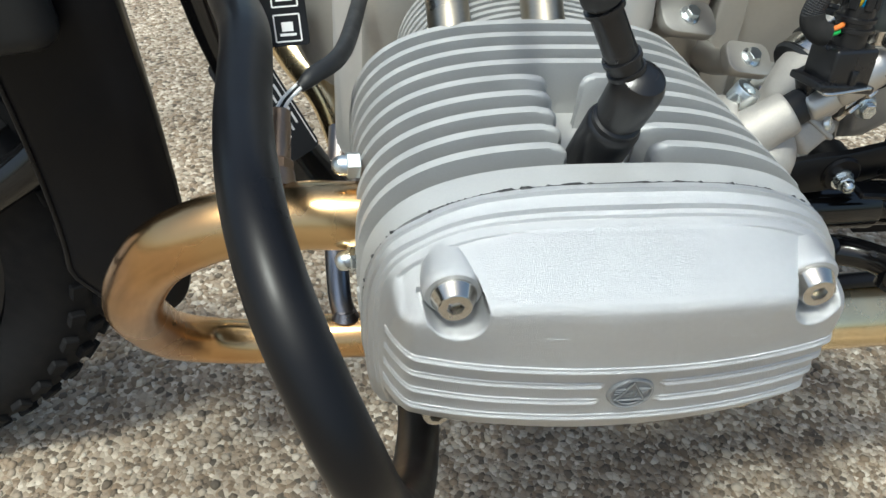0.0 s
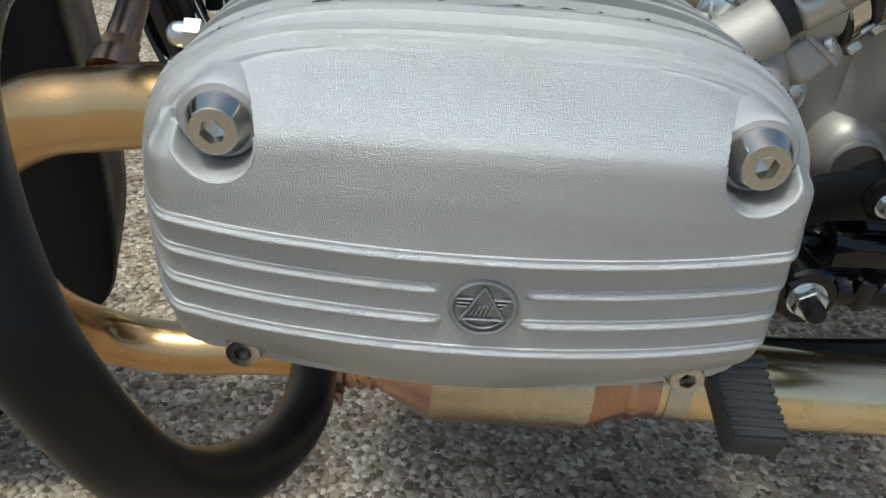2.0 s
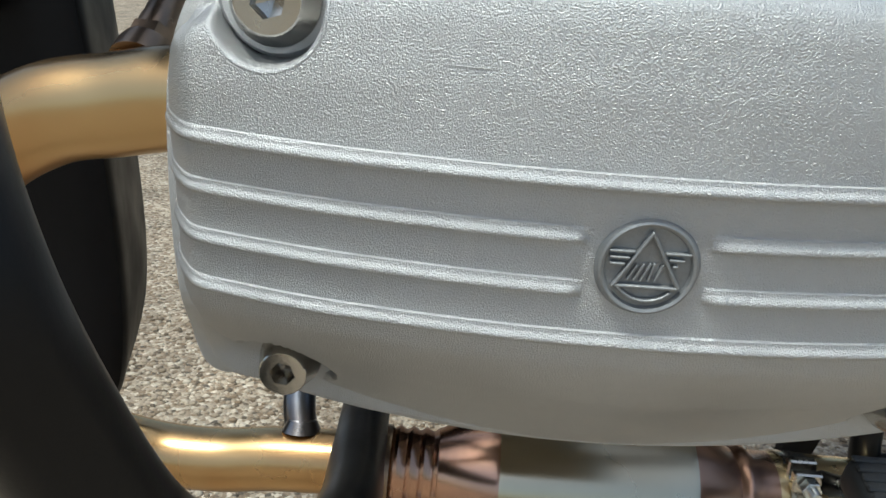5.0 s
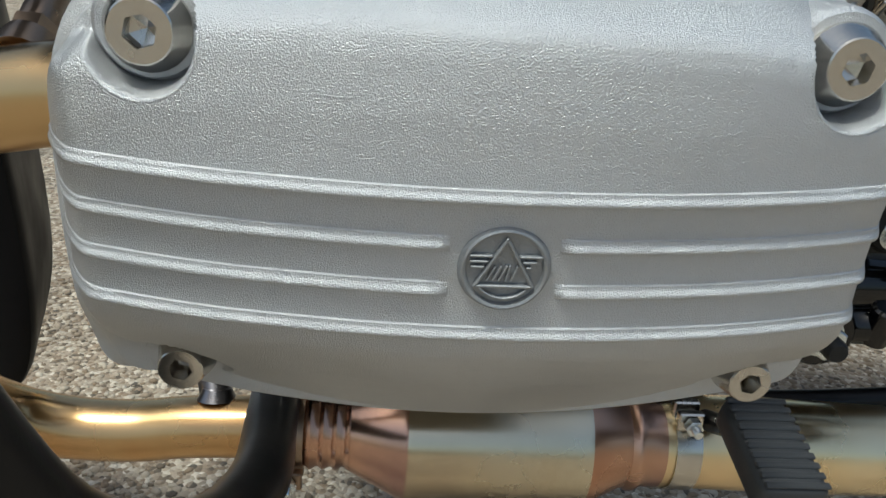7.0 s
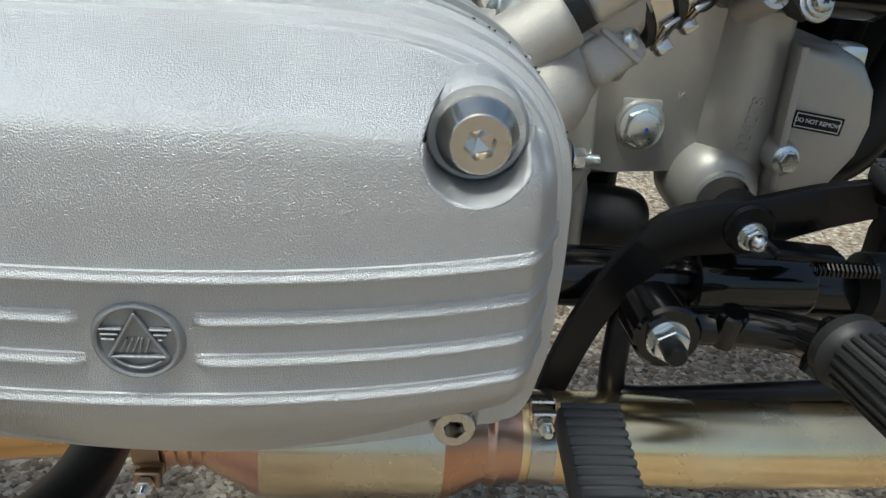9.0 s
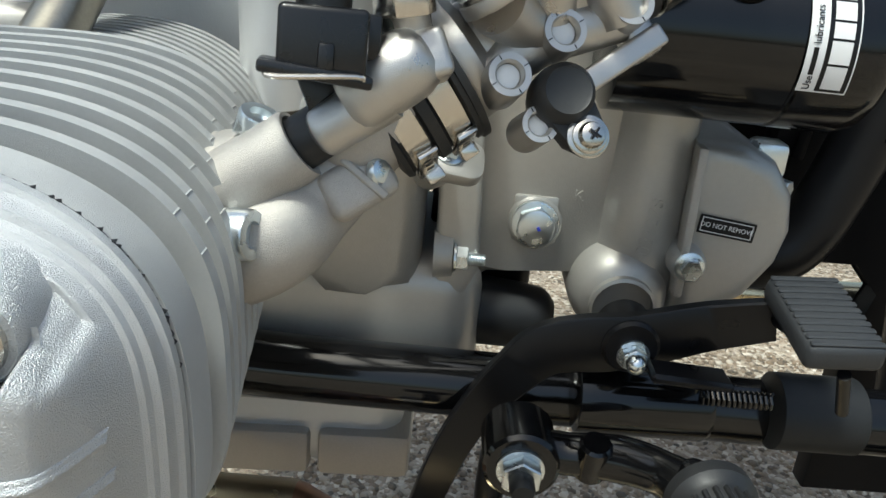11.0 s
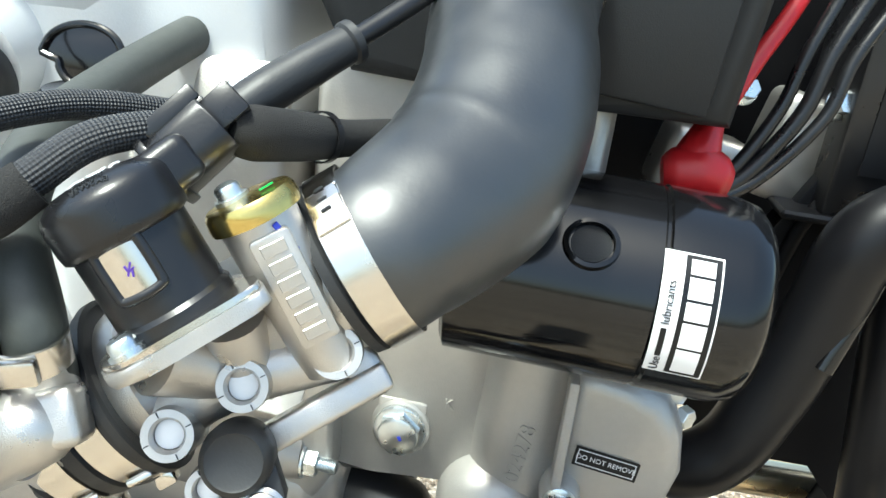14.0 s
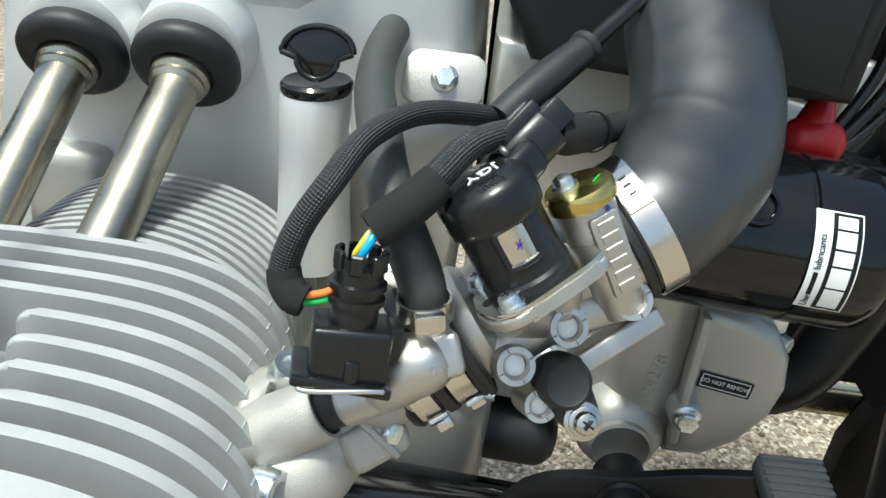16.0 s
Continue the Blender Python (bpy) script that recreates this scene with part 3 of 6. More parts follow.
def make_head():
    root = thing("finned_cylinder_top", "bare blasted aluminium cylinder head with deep cooling fins", "cylinder head")
    face = axes((0, 0.0565, ZC), (0, 1, 0), (1, 0, 0))
    # in this frame local y points down, so outlines are mirrored

    def slab(name, outline, y0, y1, mat, bev, parent=root):
        bm = bmesh.new()
        prism(bm, [(x - 0.004, -z) for x, z in outline], y0 - 0.0565, y1 - 0.0565, face, bev, 2)
        return part(name, bm, mat, parent, sharp=50)
    slab("head_flange", [(0.004 + (x if x > 0 else x * 1.05), z) for x, z in superell(0.1140, 0.0782, 0.0690, 3.05, 140)], 0.0413, 0.0572, FINS, 0.0018)
    slab("head_core", superell(0.092, 0.047, 0.055, 3.2, 80), 0.050, 0.215, FINS, 0.002)
    ys = [0.0732, 0.0893, 0.1056, 0.1222, 0.1388, 0.1552, 0.1716, 0.1880, 0.2040]
    ends = (0.0190, 0.0165, 0.0130, 0.0080, 0.0020)
    for i, y in enumerate(ys):
        nt = (-0.0195 + 0.001 * i, ends[i], 0.030) if i < 5 else None
        out = notched(0.1150, 0.0785, 0.0720, 3.05, 130, nt)
        shrink = 1 - 1.1 * (y - 0.07)
        ring = [(0.004 + (x * shrink if x > 0 else x * 1.05), z) for x, z in out]
        fin = slab("cooling_fin", ring, y - 0.0027, y + 0.0027, FINS, 0.0019)
        # fine casting flash across the fin's edge near the rear corner
        for deg in (24 + 2 * (i % 2), 38 + 3 * (i % 3)):
            k = max(range(len(ring)), key=lambda n: ring[n][0] * math.cos(radians(deg)) + ring[n][1] * math.sin(radians(deg)) - (9 if ring[n][1] < 0 else 0))
            (x0, z0), (x1, z1) = ring[k - 1], ring[(k + 1) % len(ring)]
            bm = bmesh.new()
            rbox(bm, (0.0007, 0.0052, 0.0008), pose(ring[k][0] - 0.004, y, ZC + ring[k][1], 0, -math.degrees(math.atan2(z1 - z0, x1 - x0)), 0), 0.0003, 1)
            part("casting_mark", bm, FINS, fin)


make_head()


def make_barrel():
    root = thing("cylinder_barrel", "finned aluminium cylinder barrel behind the head", "cylinder")
    f = axes((0, 0, ZC + 0.005), (0, 1, 0), (1, 0, 0))
    bm = bmesh.new()
    prism(bm, [(x, -z) for x, z in superell(0.064, 0.050, 0.056, 2.2, 48)], 0.206, 0.318, f)
    part("barrel_core", bm, FINS, root)
    for i in range(12):
        y = 0.2145 + i * 0.0083
        bm = bmesh.new()
        prism(bm, [(x, -z) for x, z in superell(0.084, 0.067, 0.075, 2.2, 72)], y - 0.0021, y + 0.0021, f, 0.0014, 2)
        part("barrel_fin", bm, FINS, root)


make_barrel()


def make_spark_plug():
    root = thing("spark_plug_cap", "black rubber spark plug cap with angled elbow", "spark plug cap")
    a = Vector((-0.005, 0.092, 0.596))
    e = Vector((0.0015, 0.064, 0.661))
    d = (e - a).normalized()
    bm = bmesh.new()
    lathe(bm, [(0.0115, 0), (0.0135, 0.002), (0.0135, 0.046), (0.0128, 0.048), (0.0118, 0.049), (0.0118, 0.052), (0.0105, 0.053), (0.0105, 0.061), (0.0095, 0.062), (0, 0.062)], axes(a, d), 32)
    part("boot", bm, PLASTIC, root)
    bm = bmesh.new()
    lathe(bm, [(0.0118, -0.014), (0.0122, 0.0), (0.0118, 0.006), (0.0100, 0.0105), (0.006, 0.0130), (0, 0.0137)], axes(e, d), 32)
    elbow = part("elbow", bm, PLASTIC, root)
    f = Vector((-0.024, 0.066, 0.709))
    bm = bmesh.new()
    tube(bm, [e + Vector((0, 0, 0.001)), e + (f - e) * 0.5, f], [0.0080, 0.0074, 0.0072], 24, 4)
    neck = part("neck", bm, PLASTIC, root)
    for t in (0.22, 0.34, 0.80):
        bm = bmesh.new()
        lathe(bm, [(0.0074, -0.0012), (0.0088, -0.0010), (0.0088, 0.0010), (0.0074, 0.0012)], axes(e.lerp(f, t), f - e), 24, closed=True)
        part("collar_ring", bm, PLASTIC, neck)
    g = f + Vector((-0.022, 0.022, 0.026))
    bm = bmesh.new()
    tube(bm, [f - (f - e) * 0.12, f, f + (g - f) * 0.6, g, g + Vector((-0.01, 0.05, 0.02)), g + Vector((0.01, 0.15, 0.05))], [0.0086, 0.0090, 0.0086, 0.0076, 0.004, 0.004], 24, 6)
    part("lead", bm, RUBBER, root)
    letters("cap_number", "607", 0.0085, axes(e + d * 0.0126, d, (-0.9, 0.1, 0.2)), PLASTIC, elbow, 0.0006)


make_spark_plug()


# ---------- exhaust ----------
def make_exhaust():
    root = thing("exhaust_pipe", "heat-tinted gold and bronze steel exhaust header looping below the cylinder", "exhaust")
    bm = bmesh.new()
    tube(bm, [(-0.0750, 0.1100, 0.5595), (-0.1213, 0.1111, 0.5590), (-0.1441, 0.1138, 0.5578), (-0.1669, 0.1170, 0.5535), (-0.1962, 0.1190, 0.5470), (-0.2282, 0.1244, 0.5267), (-0.2497, 0.1399, 0.4920),
              (-0.2639, 0.1607, 0.4508), (-0.2680, 0.1885, 0.4091), (-0.2626, 0.2142, 0.3670), (-0.2440, 0.2350, 0.3370), (-0.2130, 0.2440, 0.3230),
              (-0.1750, 0.2445, 0.3215), (-0.1400, 0.2425, 0.3265), (-0.0850, 0.2385, 0.3305)], 0.0189, 40, 6)
    header = part("header_pipe", bm, GOLDP, root)
    bm = bmesh.new()
    tube(bm, [(-0.088, 0.2387, 0.3304), (-0.074, 0.2382, 0.3304), (-0.058, 0.2380, 0.3300)], 0.0198, 40, 4)
    part("lower_pipe", bm, LOWP, root, "straw-coloured heat-tinted pipe")
    ax = Vector((1, 0.02, -0.03)).normalized()
    o = Vector((-0.062, 0.2380, 0.3300))
    m = axes(o, ax, (0, 0, 1)) @ Matrix.Scale(1.10, 4)
    bm = bmesh.new()
    prof = [(0.0190, -0.012)]
    for k in range(4):
        prof += [(0.0205, -0.008 + k * 0.007), (0.0225, -0.0055 + k * 0.007), (0.0205, -0.002 + k * 0.007)]
    lathe(bm, prof + [(0.022, 0.022)], m, 36)
    part("bellows_collar", bm, COPPER, root, "brown heat-tinted collar with weld rings")
    bm = bmesh.new()
    lathe(bm, [(0.0225, 0.016), (0.024, 0.019), (0.037, 0.044), (0.0375, 0.048)], m, 40)
    part("front_cone", bm, COPPER, root, "copper-coloured cone of the catalyst")
    bm = bmesh.new()
    lathe(bm, [(0.0376, 0.046), (0.0380, 0.049), (0.0380, 0.142), (0.0376, 0.145)], m, 48)
    part("catalyst_body", bm, CATM, root, "tan steel catalyst body with stamped line")
    bm = bmesh.new()
    lathe(bm, [(0.0376, 0.143), (0.0368, 0.148), (0.0285, 0.166), (0.0270, 0.170), (0.0290, 0.173), (0.0290, 0.176), (0.0265, 0.180), (0.0265, 0.190)], m, 40)
    part("rear_cone", bm, COPPER, root)
    bm = bmesh.new()
    p = [o + ax * s for s in (0.200, 0.26, 0.36, 0.52, 0.77)]
    p[2] += Vector((0, 0.004, 0.0)); p[2] += Vector((0, 0, -0.004)); p[3] += Vector((0, 0.012, -0.004)); p[4] += Vector((0, 0.03, 0.006))
    tube(bm, p, [0.0288, 0.0300, 0.0305, 0.0308, 0.0308], 40, 5)
    part("tail_pipe", bm, LOWP, root, "pale gold tail pipe")
    # clamps
    for s in (0.222, -0.018):
        bm = bmesh.new()
        rad = 0.0306 if s > 0 else 0.0242
        lathe(bm, [(rad - 0.001, 0), (rad, 0), (rad, 0.016), (rad - 0.001, 0.016)], axes(o + ax * (s - 0.008), ax, (0, 0, 1)), 40, closed=True)
        q = o + ax * s + Vector((0, -rad * 0.55, rad * 0.95)) if s > 0 else o + ax * s + Vector((0, -rad * 0.75, -rad * 0.9))
        rbox(bm, (0.016, 0.006, 0.012), pose(q.x, q.y - 0.004, q.z), 0.001, 1)
        rbox(bm, (0.016, 0.006, 0.012), pose(q.x, q.y + 0.006, q.z + 0.002), 0.001, 1)
        c = part("clamp", bm, NICKEL if s > 0 else SENSOR, root, "zinc-plated pipe clamp" if s > 0 else "heat-browned pipe clamp")
        bm = bmesh.new()
        hex_bolt(bm, axes(q + Vector((0, -0.008, 0)), (0, -1, 0)), 0.0095, 0.006, stud=0.006)
        part("clamp_bolt", bm, STEEL, c)
    # small support tube welded on the lower pipe
    bm = bmesh.new()
    tube(bm, [(-0.126, 0.246, 0.342), (-0.131, 0.262, 0.360), (-0.132, 0.30, 0.400), (-0.126, 0.38, 0.445)], 0.0098, 20, 5)
    lathe(bm, [(0.012, 0), (0.0105, 0.003), (0.0086, 0.007)], axes((-0.126, 0.245, 0.345), (0, 0.3, 1)), 20)
    part("support_tube", bm, BLUED, root, "blued steel support tube")
    # oxygen sensor
    s0 = Vector((-0.1625, 0.1300, 0.5695))
    m = axes(s0, (0.06, 0.80, 0.62), (1, 0, 0)) @ Matrix.Scale(0.98, 4)
    bm = bmesh.new()
    lathe(bm, [(0.0115, -0.004), (0.0108, 0.003), (0.0100, 0.006)], m, 24)
    part("sensor_bung", bm, SENSOR, root)
    bm = bmesh.new()
    prism(bm, hexagon(0.0165), 0.006, 0.0125, m, 0.0006, 1)
    lathe(bm, [(0.0076, 0.0125), (0.0076, 0.020), (0.0072, 0.021), (0.0072, 0.034), (0.0066, 0.035), (0.0066, 0.041), (0.0055, 0.042), (0, 0.042)], m, 24)
    sen = part("oxygen_sensor", bm, SENSOR, root, "brown steel oxygen sensor")
    for i, c in enumerate((WHITE, GREYPL, WHITE)):
        bm = bmesh.new()
        b = m @ Vector((0.002 * (i - 1), 0, 0.041))
        tube(bm, [b, b + Vector((0.004, 0.003, 0.006)), b + Vector((0.012, 0.010, 0.011)), b + Vector((0.020, 0.02, 0.013))], 0.0011, 8, 5)
        part("sensor_wire", bm, c, sen)
    bm = bmesh.new()
    b = m @ Vector((0.002, 0, 0.041))
    tube(bm, [b + Vector((0.010, 0.009, 0.010)), b + Vector((0.017, 0.017, 0.013)), b + Vector((0.035, 0.05, 0.012)), b + Vector((0.05, 0.16, 0.0))], [0.003, 0.0052, 0.0055, 0.0055], 16, 6)
    part("sensor_sleeve", bm, RUBBER, sen)
    # studs of the exhaust flange
    for p_, d_ in (((-0.117, 0.1145, 0.5900), (-1, -0.1, 0.05)), ((-0.117, 0.092, 0.5450), (-1, -0.2, 0))):
        bm = bmesh.new()
        hex_bolt(bm, axes(p_, d_), 0.0125, 0.0075, dome=True)
        part("acorn_nut", bm, STEEL, root, "zinc-plated domed nut")


make_exhaust()


# ---------- crash bar ----------
def make_crash_bar():
    root = thing("crash_bar", "satin black tubular steel engine guard looping round the cylinder", "crash bar")
    bm = bmesh.new()
    tube(bm, [(-0.2060, 0.3401, 0.5956), (-0.1923, 0.2594, 0.6184), (-0.1761, 0.1796, 0.6320), (-0.1714, 0.0926, 0.6305), (-0.1642, 0.0357, 0.6283), (-0.1533, -0.0056, 0.6135),
              (-0.1397, -0.0318, 0.5895), (-0.1259, -0.0466, 0.5586), (-0.1168, -0.0407, 0.5219), (-0.1064, -0.0239, 0.4804), (-0.0956, 0.0104, 0.4423),
              (-0.0856, 0.0598, 0.4093), (-0.0794, 0.1159, 0.3883), (-0.0840, 0.1830, 0.3728), (-0.0900, 0.2764, 0.3618)], 0.0138, 36, 8)
    part("guard_tube", bm, BLACKBAR, root)
    bm = bmesh.new()
    rbox(bm, (0.040, 0.012, 0.040), pose(-0.206, 0.342, 0.596), 0.004, 2)
    part("mount_plate", bm, BLACKBAR, root)


make_crash_bar()

# frames of the engine case, the gearbox side and the intake side
CASE_AT = Matrix(((1.0248, -0.0035, 0.0308, -0.0184), (-0.0089, 1.0795, -0.0200, 0.0117), (0.0311, 0.0145, 1.0208, -0.0111), (0, 0, 0, 1)))
GEARBOX_AT = Matrix(((0.9929, -0.0036, -0.0093, 0.0137), (0.0032, 1.1115, -0.0110, 0.0006), (-0.0340, -0.0028, 1.0474, -0.0119), (0, 0, 0, 1)))
STARTER_AT = Matrix(((1.1071, 0.0276, 0.0232, -0.0432), (-0.0177, 1.1210, 0.0178, 0.0067), (-0.0356, -0.0198, 0.9853, 0.0283), (0, 0, 0, 1)))
GEAR_AT = Matrix(((1.0349, -0.0075, 0.0097, -0.0065), (0.0244, 1.0472, 0.0143, 0.0014), (-0.0188, -0.0205, 1.0141, 0.0069), (0, 0, 0, 1)))
INTAKE_AT = Matrix(((1.0197, -0.0174, 0.0043, 0.0029), (0.0017, 1.0363, -0.0060, 0.0224), (0.0015, 0.0109, 1.0193, -0.0098), (0, 0, 0, 1)))


# ---------- crankcase, gearbox ----------
def make_crankcase():
    root = thing("crankcase", "silver grey cast alloy engine crankcase", "engine block")
    bm = bmesh.new()
    # main body: lofted outline in the x-z plane, rounded towards the front
    out = [(-0.105, 0.30), (0.150, 0.30), (0.160, 0.32), (0.162, 0.60), (0.150, 0.72), (0.120, 0.80), (-0.08, 0.82), (-0.115, 0.78), (-0.125, 0.60), (-0.118, 0.34)]
    f = axes((0, 0, 0), (0, 1, 0), (1, 0, 0))
    prism(bm, [(x, -z) for x, z in out], 0.318, 0.64, f, 0.018, 4)
    part("case_body", bm, TOWER, root, sharp=60)
    # raised tower that carries the push-rod bosses
    bm = bmesh.new()
    rbox(bm, (0.20, 0.12, 0.15), pose(-0.018, 0.372, 0.735, 18, 0, 0), 0.028, 4)
    part("tappet_tower", bm, TOWER, root, sharp=60)
    for x in (-0.063, 0.000):
        bm = bmesh.new()
        d = Vector((0.0, -1, -0.22))
        lathe(bm, [(0.040, -0.07), (0.036, -0.03), (0.0325, -0.008), (0.0310, 0.0), (0.027, 0.002), (0, 0.002)], axes(Vector((x, 0.302, 0.679)), d), 36)
        part("tappet_boss", bm, TOWER, root)
    # bell housing bulge towards the gearbox
    bm = bmesh.new()
    prism(bm, [(x, -z) for x, z in [(0.046, 0.505), (0.056, 0.474), (0.078, 0.456), (0.105, 0.449), (0.130, 0.447), (0.1625, 0.449), (0.1625, 0.66), (0.120, 0.66), (0.065, 0.62), (0.045, 0.55)]], 0.3065, 0.36, f, 0.016, 5)
    part("bell_housing", bm, CASE, root, sharp=60)
    bm = bmesh.new()
    rbox(bm, (0.20, 0.10, 0.10), pose(0.030, 0.372, 0.345), 0.02, 3)
    part("sump_block", bm, CASE, root)
    for i, x in enumerate((0.065, 0.135)):
        bm = bmesh.new()
        rbox(bm, (0.064, 0.05, 0.036), pose(x, 0.335, 0.318), 0.005, 2)
        part("sump_pan_lug", bm, WARMCAST, root)
    # filler neck
    bm = bmesh.new()
    lathe(bm, [(0.0225, 0), (0.0200, 0.03), (0.0188, 0.07), (0.0188, 0.098), (0.0178, 0.100), (0.013, 0.100)], axes((0.0805, 0.284, 0.574), (-0.05, -0.02, 1)), 32)
    part("filler_neck", bm, TOWER, root)


PLACE = CASE_AT
make_crankcase()


def make_case_bolts():
    for p, d, sz in (((0.130, 0.282, 0.578), (0.25, -0.5, 1), 0.030), ((0.1735, 0.2595, 0.5560), (0.3, -0.6, 1), 0.026), ((0.1397, 0.3020, 0.6820), (0.1, -1, 0.5), 0.030)):
        root = thing("case_bracket", "cast alloy lug with bright zinc bolt", "bracket", "engine brackets")
        m = axes(p, d, (1, 0, 0))
        bm = bmesh.new()
        prism(bm, rrect(sz * 1.5, sz, sz * 0.32, 4), -0.008, 0.0, m, 0.0015, 2)
        part("lug", bm, CASE, root)
        bm = bmesh.new()
        hex_bolt(bm, m, 0.0095, 0.0055, flange=0.0075)
        part("bolt", bm, STEEL, root, "bright zinc bolt")
        bm = bmesh.new()
        tube(bm, [m @ Vector((0, 0, -0.006)), m @ Vector((0, 0.02, -0.04)), Vector((p[0], max(p[1] + 0.05, 0.34), p[2] - 0.03))], 0.010, 16, 4)
        part("stem", bm, CASE, root)


make_case_bolts()


def make_gearbox():
    root = thing("gearbox", "grey brown cast alloy gearbox housing with stamped number", "gearbox")
    f = axes((0, 0, 0), (0, 1, 0), (1, 0, 0))
    bm = bmesh.new()
    out = [(0.164, 0.452), (0.178, 0.447), (0.198, 0.458), (0.205, 0.474), (0.262, 0.468), (0.316, 0.466), (0.318, 0.70), (0.164, 0.70)]
    prism(bm, [(x, -z) for x, z in out], 0.328, 0.52, f, 0.010, 3)
    part("housing", bm, CASE, root, sharp=60)
    bm = bmesh.new()
    prism(bm, [(x, -z) for x, z in [(0.1635, 0.45), (0.180, 0.448), (0.192, 0.47), (0.188, 0.60), (0.1635, 0.61)]], 0.3070, 0.34, f, 0.004, 3)
    part("joint_flange", bm, CASE, root, sharp=60)
    # swelling before the rear cover
    bm = bmesh.new()
    tube(bm, [(0.296, 0.342, 0.452), (0.296, 0.340, 0.50), (0.298, 0.340, 0.55), (0.300, 0.342, 0.62)], [0.030, 0.029, 0.028, 0.027], 32, 4)
    part("selector_bulge", bm, CASE, root)
    # shaft boss
    bm = bmesh.new()
    lathe(bm, [(0.034, -0.03), (0.033, -0.004), (0.0305, 0.006), (0.0260, 0.0125), (0.0215, 0.0150), (0.0215, 0.0185), (0.0195, 0.0195), (0.0195, 0.012), (0, 0.012)], axes((0.286, 0.322, 0.459), (0, -1, -0.12)), 40)
    part("shaft_boss", bm, CASE, root)
    # rear cover
    bm = bmesh.new()
    out = [(0.3185, 0.448), (0.345, 0.450), (0.368, 0.466), (0.384, 0.490), (0.389, 0.512), (0.385, 0.535), (0.372, 0.553), (0.350, 0.562), (0.3185, 0.563)]
    prism(bm, [(x, -z) for x, z in out], 0.313, 0.46, f, 0.012, 4)
    part("rear_cover", bm, CASE, root, sharp=60)
    bm = bmesh.new()
    rbox(bm, (0.006, 0.012, 0.094), pose(0.3195, 0.3085, 0.515), 0.002, 2)
    part("cover_rib", bm, WARMCAST, root, "pale machined joint rib")
    bm = bmesh.new()
    lathe(bm, [(0.0125, -0.02), (0.0115, 0.004), (0.0100, 0.006), (0, 0.006)], axes((0.3235, 0.309, 0.489), (0, -1, 0)), 28)
    part("bolt_boss", bm, CASE, root)
    bm = bmesh.new()
    hex_bolt(bm, axes((0.3235, 0.3035, 0.489), (0, -1, 0)), 0.0125, 0.006, flange=0.0098)
    part("flange_bolt", bm, STEEL, root, "steel flange bolt")
    bm = bmesh.new()
    rbox(bm, (0.030, 0.012, 0.032), pose(0.227, 0.332, 0.500), 0.003, 2)
    lathe(bm, [(0.0185, 0), (0.0175, 0.006), (0.016, 0.007)], axes((0.227, 0.332, 0.498), (0, -1, 0)), 32)
    part("plug_pad", bm, CASE, root)
    bm = bmesh.new()
    lathe(bm, [(0.0152, 0), (0.0152, 0.003), (0.0142, 0.0035)], axes((0.227, 0.326, 0.498), (0, -1, 0)), 32)
    prism(bm, hexagon(0.0225), 0.002, 0.0080, axes((0.227, 0.326, 0.498), (0, -1, 0), (1, 0, 0.4)), 0.0012, 2)
    lathe(bm, [(0.0120, 0.0075), (0.0116, 0.0092), (0.0100, 0.0100), (0, 0.0100)], axes((0.227, 0.326, 0.498), (0, -1, 0)), 36)
    plug = part("filler_plug", bm, STEEL, root, "zinc-plated hexagon filler plug with blue paint dot")
    bm = bmesh.new()
    rbox(bm, (0.0020, 0.0004, 0.0030), pose(0.2285, 0.3158, 0.4982, 0, -30, 0), 0.0002, 1)
    part("paint_dot", bm, BLUEINK, plug)
    # stud with nut at the joint
    bm = bmesh.new()
    lathe(bm, [(0.016, -0.012), (0.0145, 0.0), (0.012, 0.001)], axes((0.1745, 0.314, 0.478), (1, 0, 0)), 28)
    part("stud_boss", bm, CASE, root)
    bm = bmesh.new()
    hex_bolt(bm, axes((0.1755, 0.306, 0.4785), (1, 0, 0), (0, 0, 1)), 0.0130, 0.0075, washer=0.009, stud=0.011)
    part("stud_nut", bm, STEEL, root, "zinc-plated nut on a threaded stud")
    bm = bmesh.new()
    rbox(bm, (0.022, 0.02, 0.022), pose(0.378, 0.352, 0.548), 0.004, 2)
    hex_bolt(bm, axes((0.388, 0.346, 0.531), (0.6, -0.7, 0)), 0.0105, 0.007)
    part("lug_bolt", bm, STEEL, root)
    # stamped number and casting letter
    letters("stamped_number", "024278", 0.0125, Matrix.Translation((0.2980, 0.3108, 0.508)) @ pose(0, 0, 0, 90, 0, 0) @ pose(0, 0, 0, 0, 0, 82), CASE, root, 0.0004)
    letters("cast_letter", "K", 0.009, Matrix.Translation((0.2535, 0.3276, 0.518)) @ pose(0, 0, 0, 90, 0, 0), CASE, root, 0.0004)
    # warning sticker
    stk = tagged(new("warning_sticker"), "black sticker with white frame and warning words", "sticker")
    m = Matrix.Translation((0.3455, 0.3124, 0.5125)) @ pose(0, 0, 0, 90, 0, 0) @ pose(0, 0, 0, 0, 0, -6)
    bm = bmesh.new()
    prism(bm, rrect(0.0365, 0.0120, 0.0006, 2), 0, 0.0003, m)
    part("film", bm, LABELBK, stk)
    bm = bmesh.new()
    for w, h, x, y in ((0.0330, 0.0005, 0, 0.0043), (0.0330, 0.0005, 0, -0.0043), (0.0005, 0.0091, 0.01625, 0), (0.0005, 0.0091, -0.01625, 0)):
        rbox(bm, (w, h, 0.0002), m @ pose(x, y, 0.0004), 0)
    part("frame_line", bm, WHITE, stk)
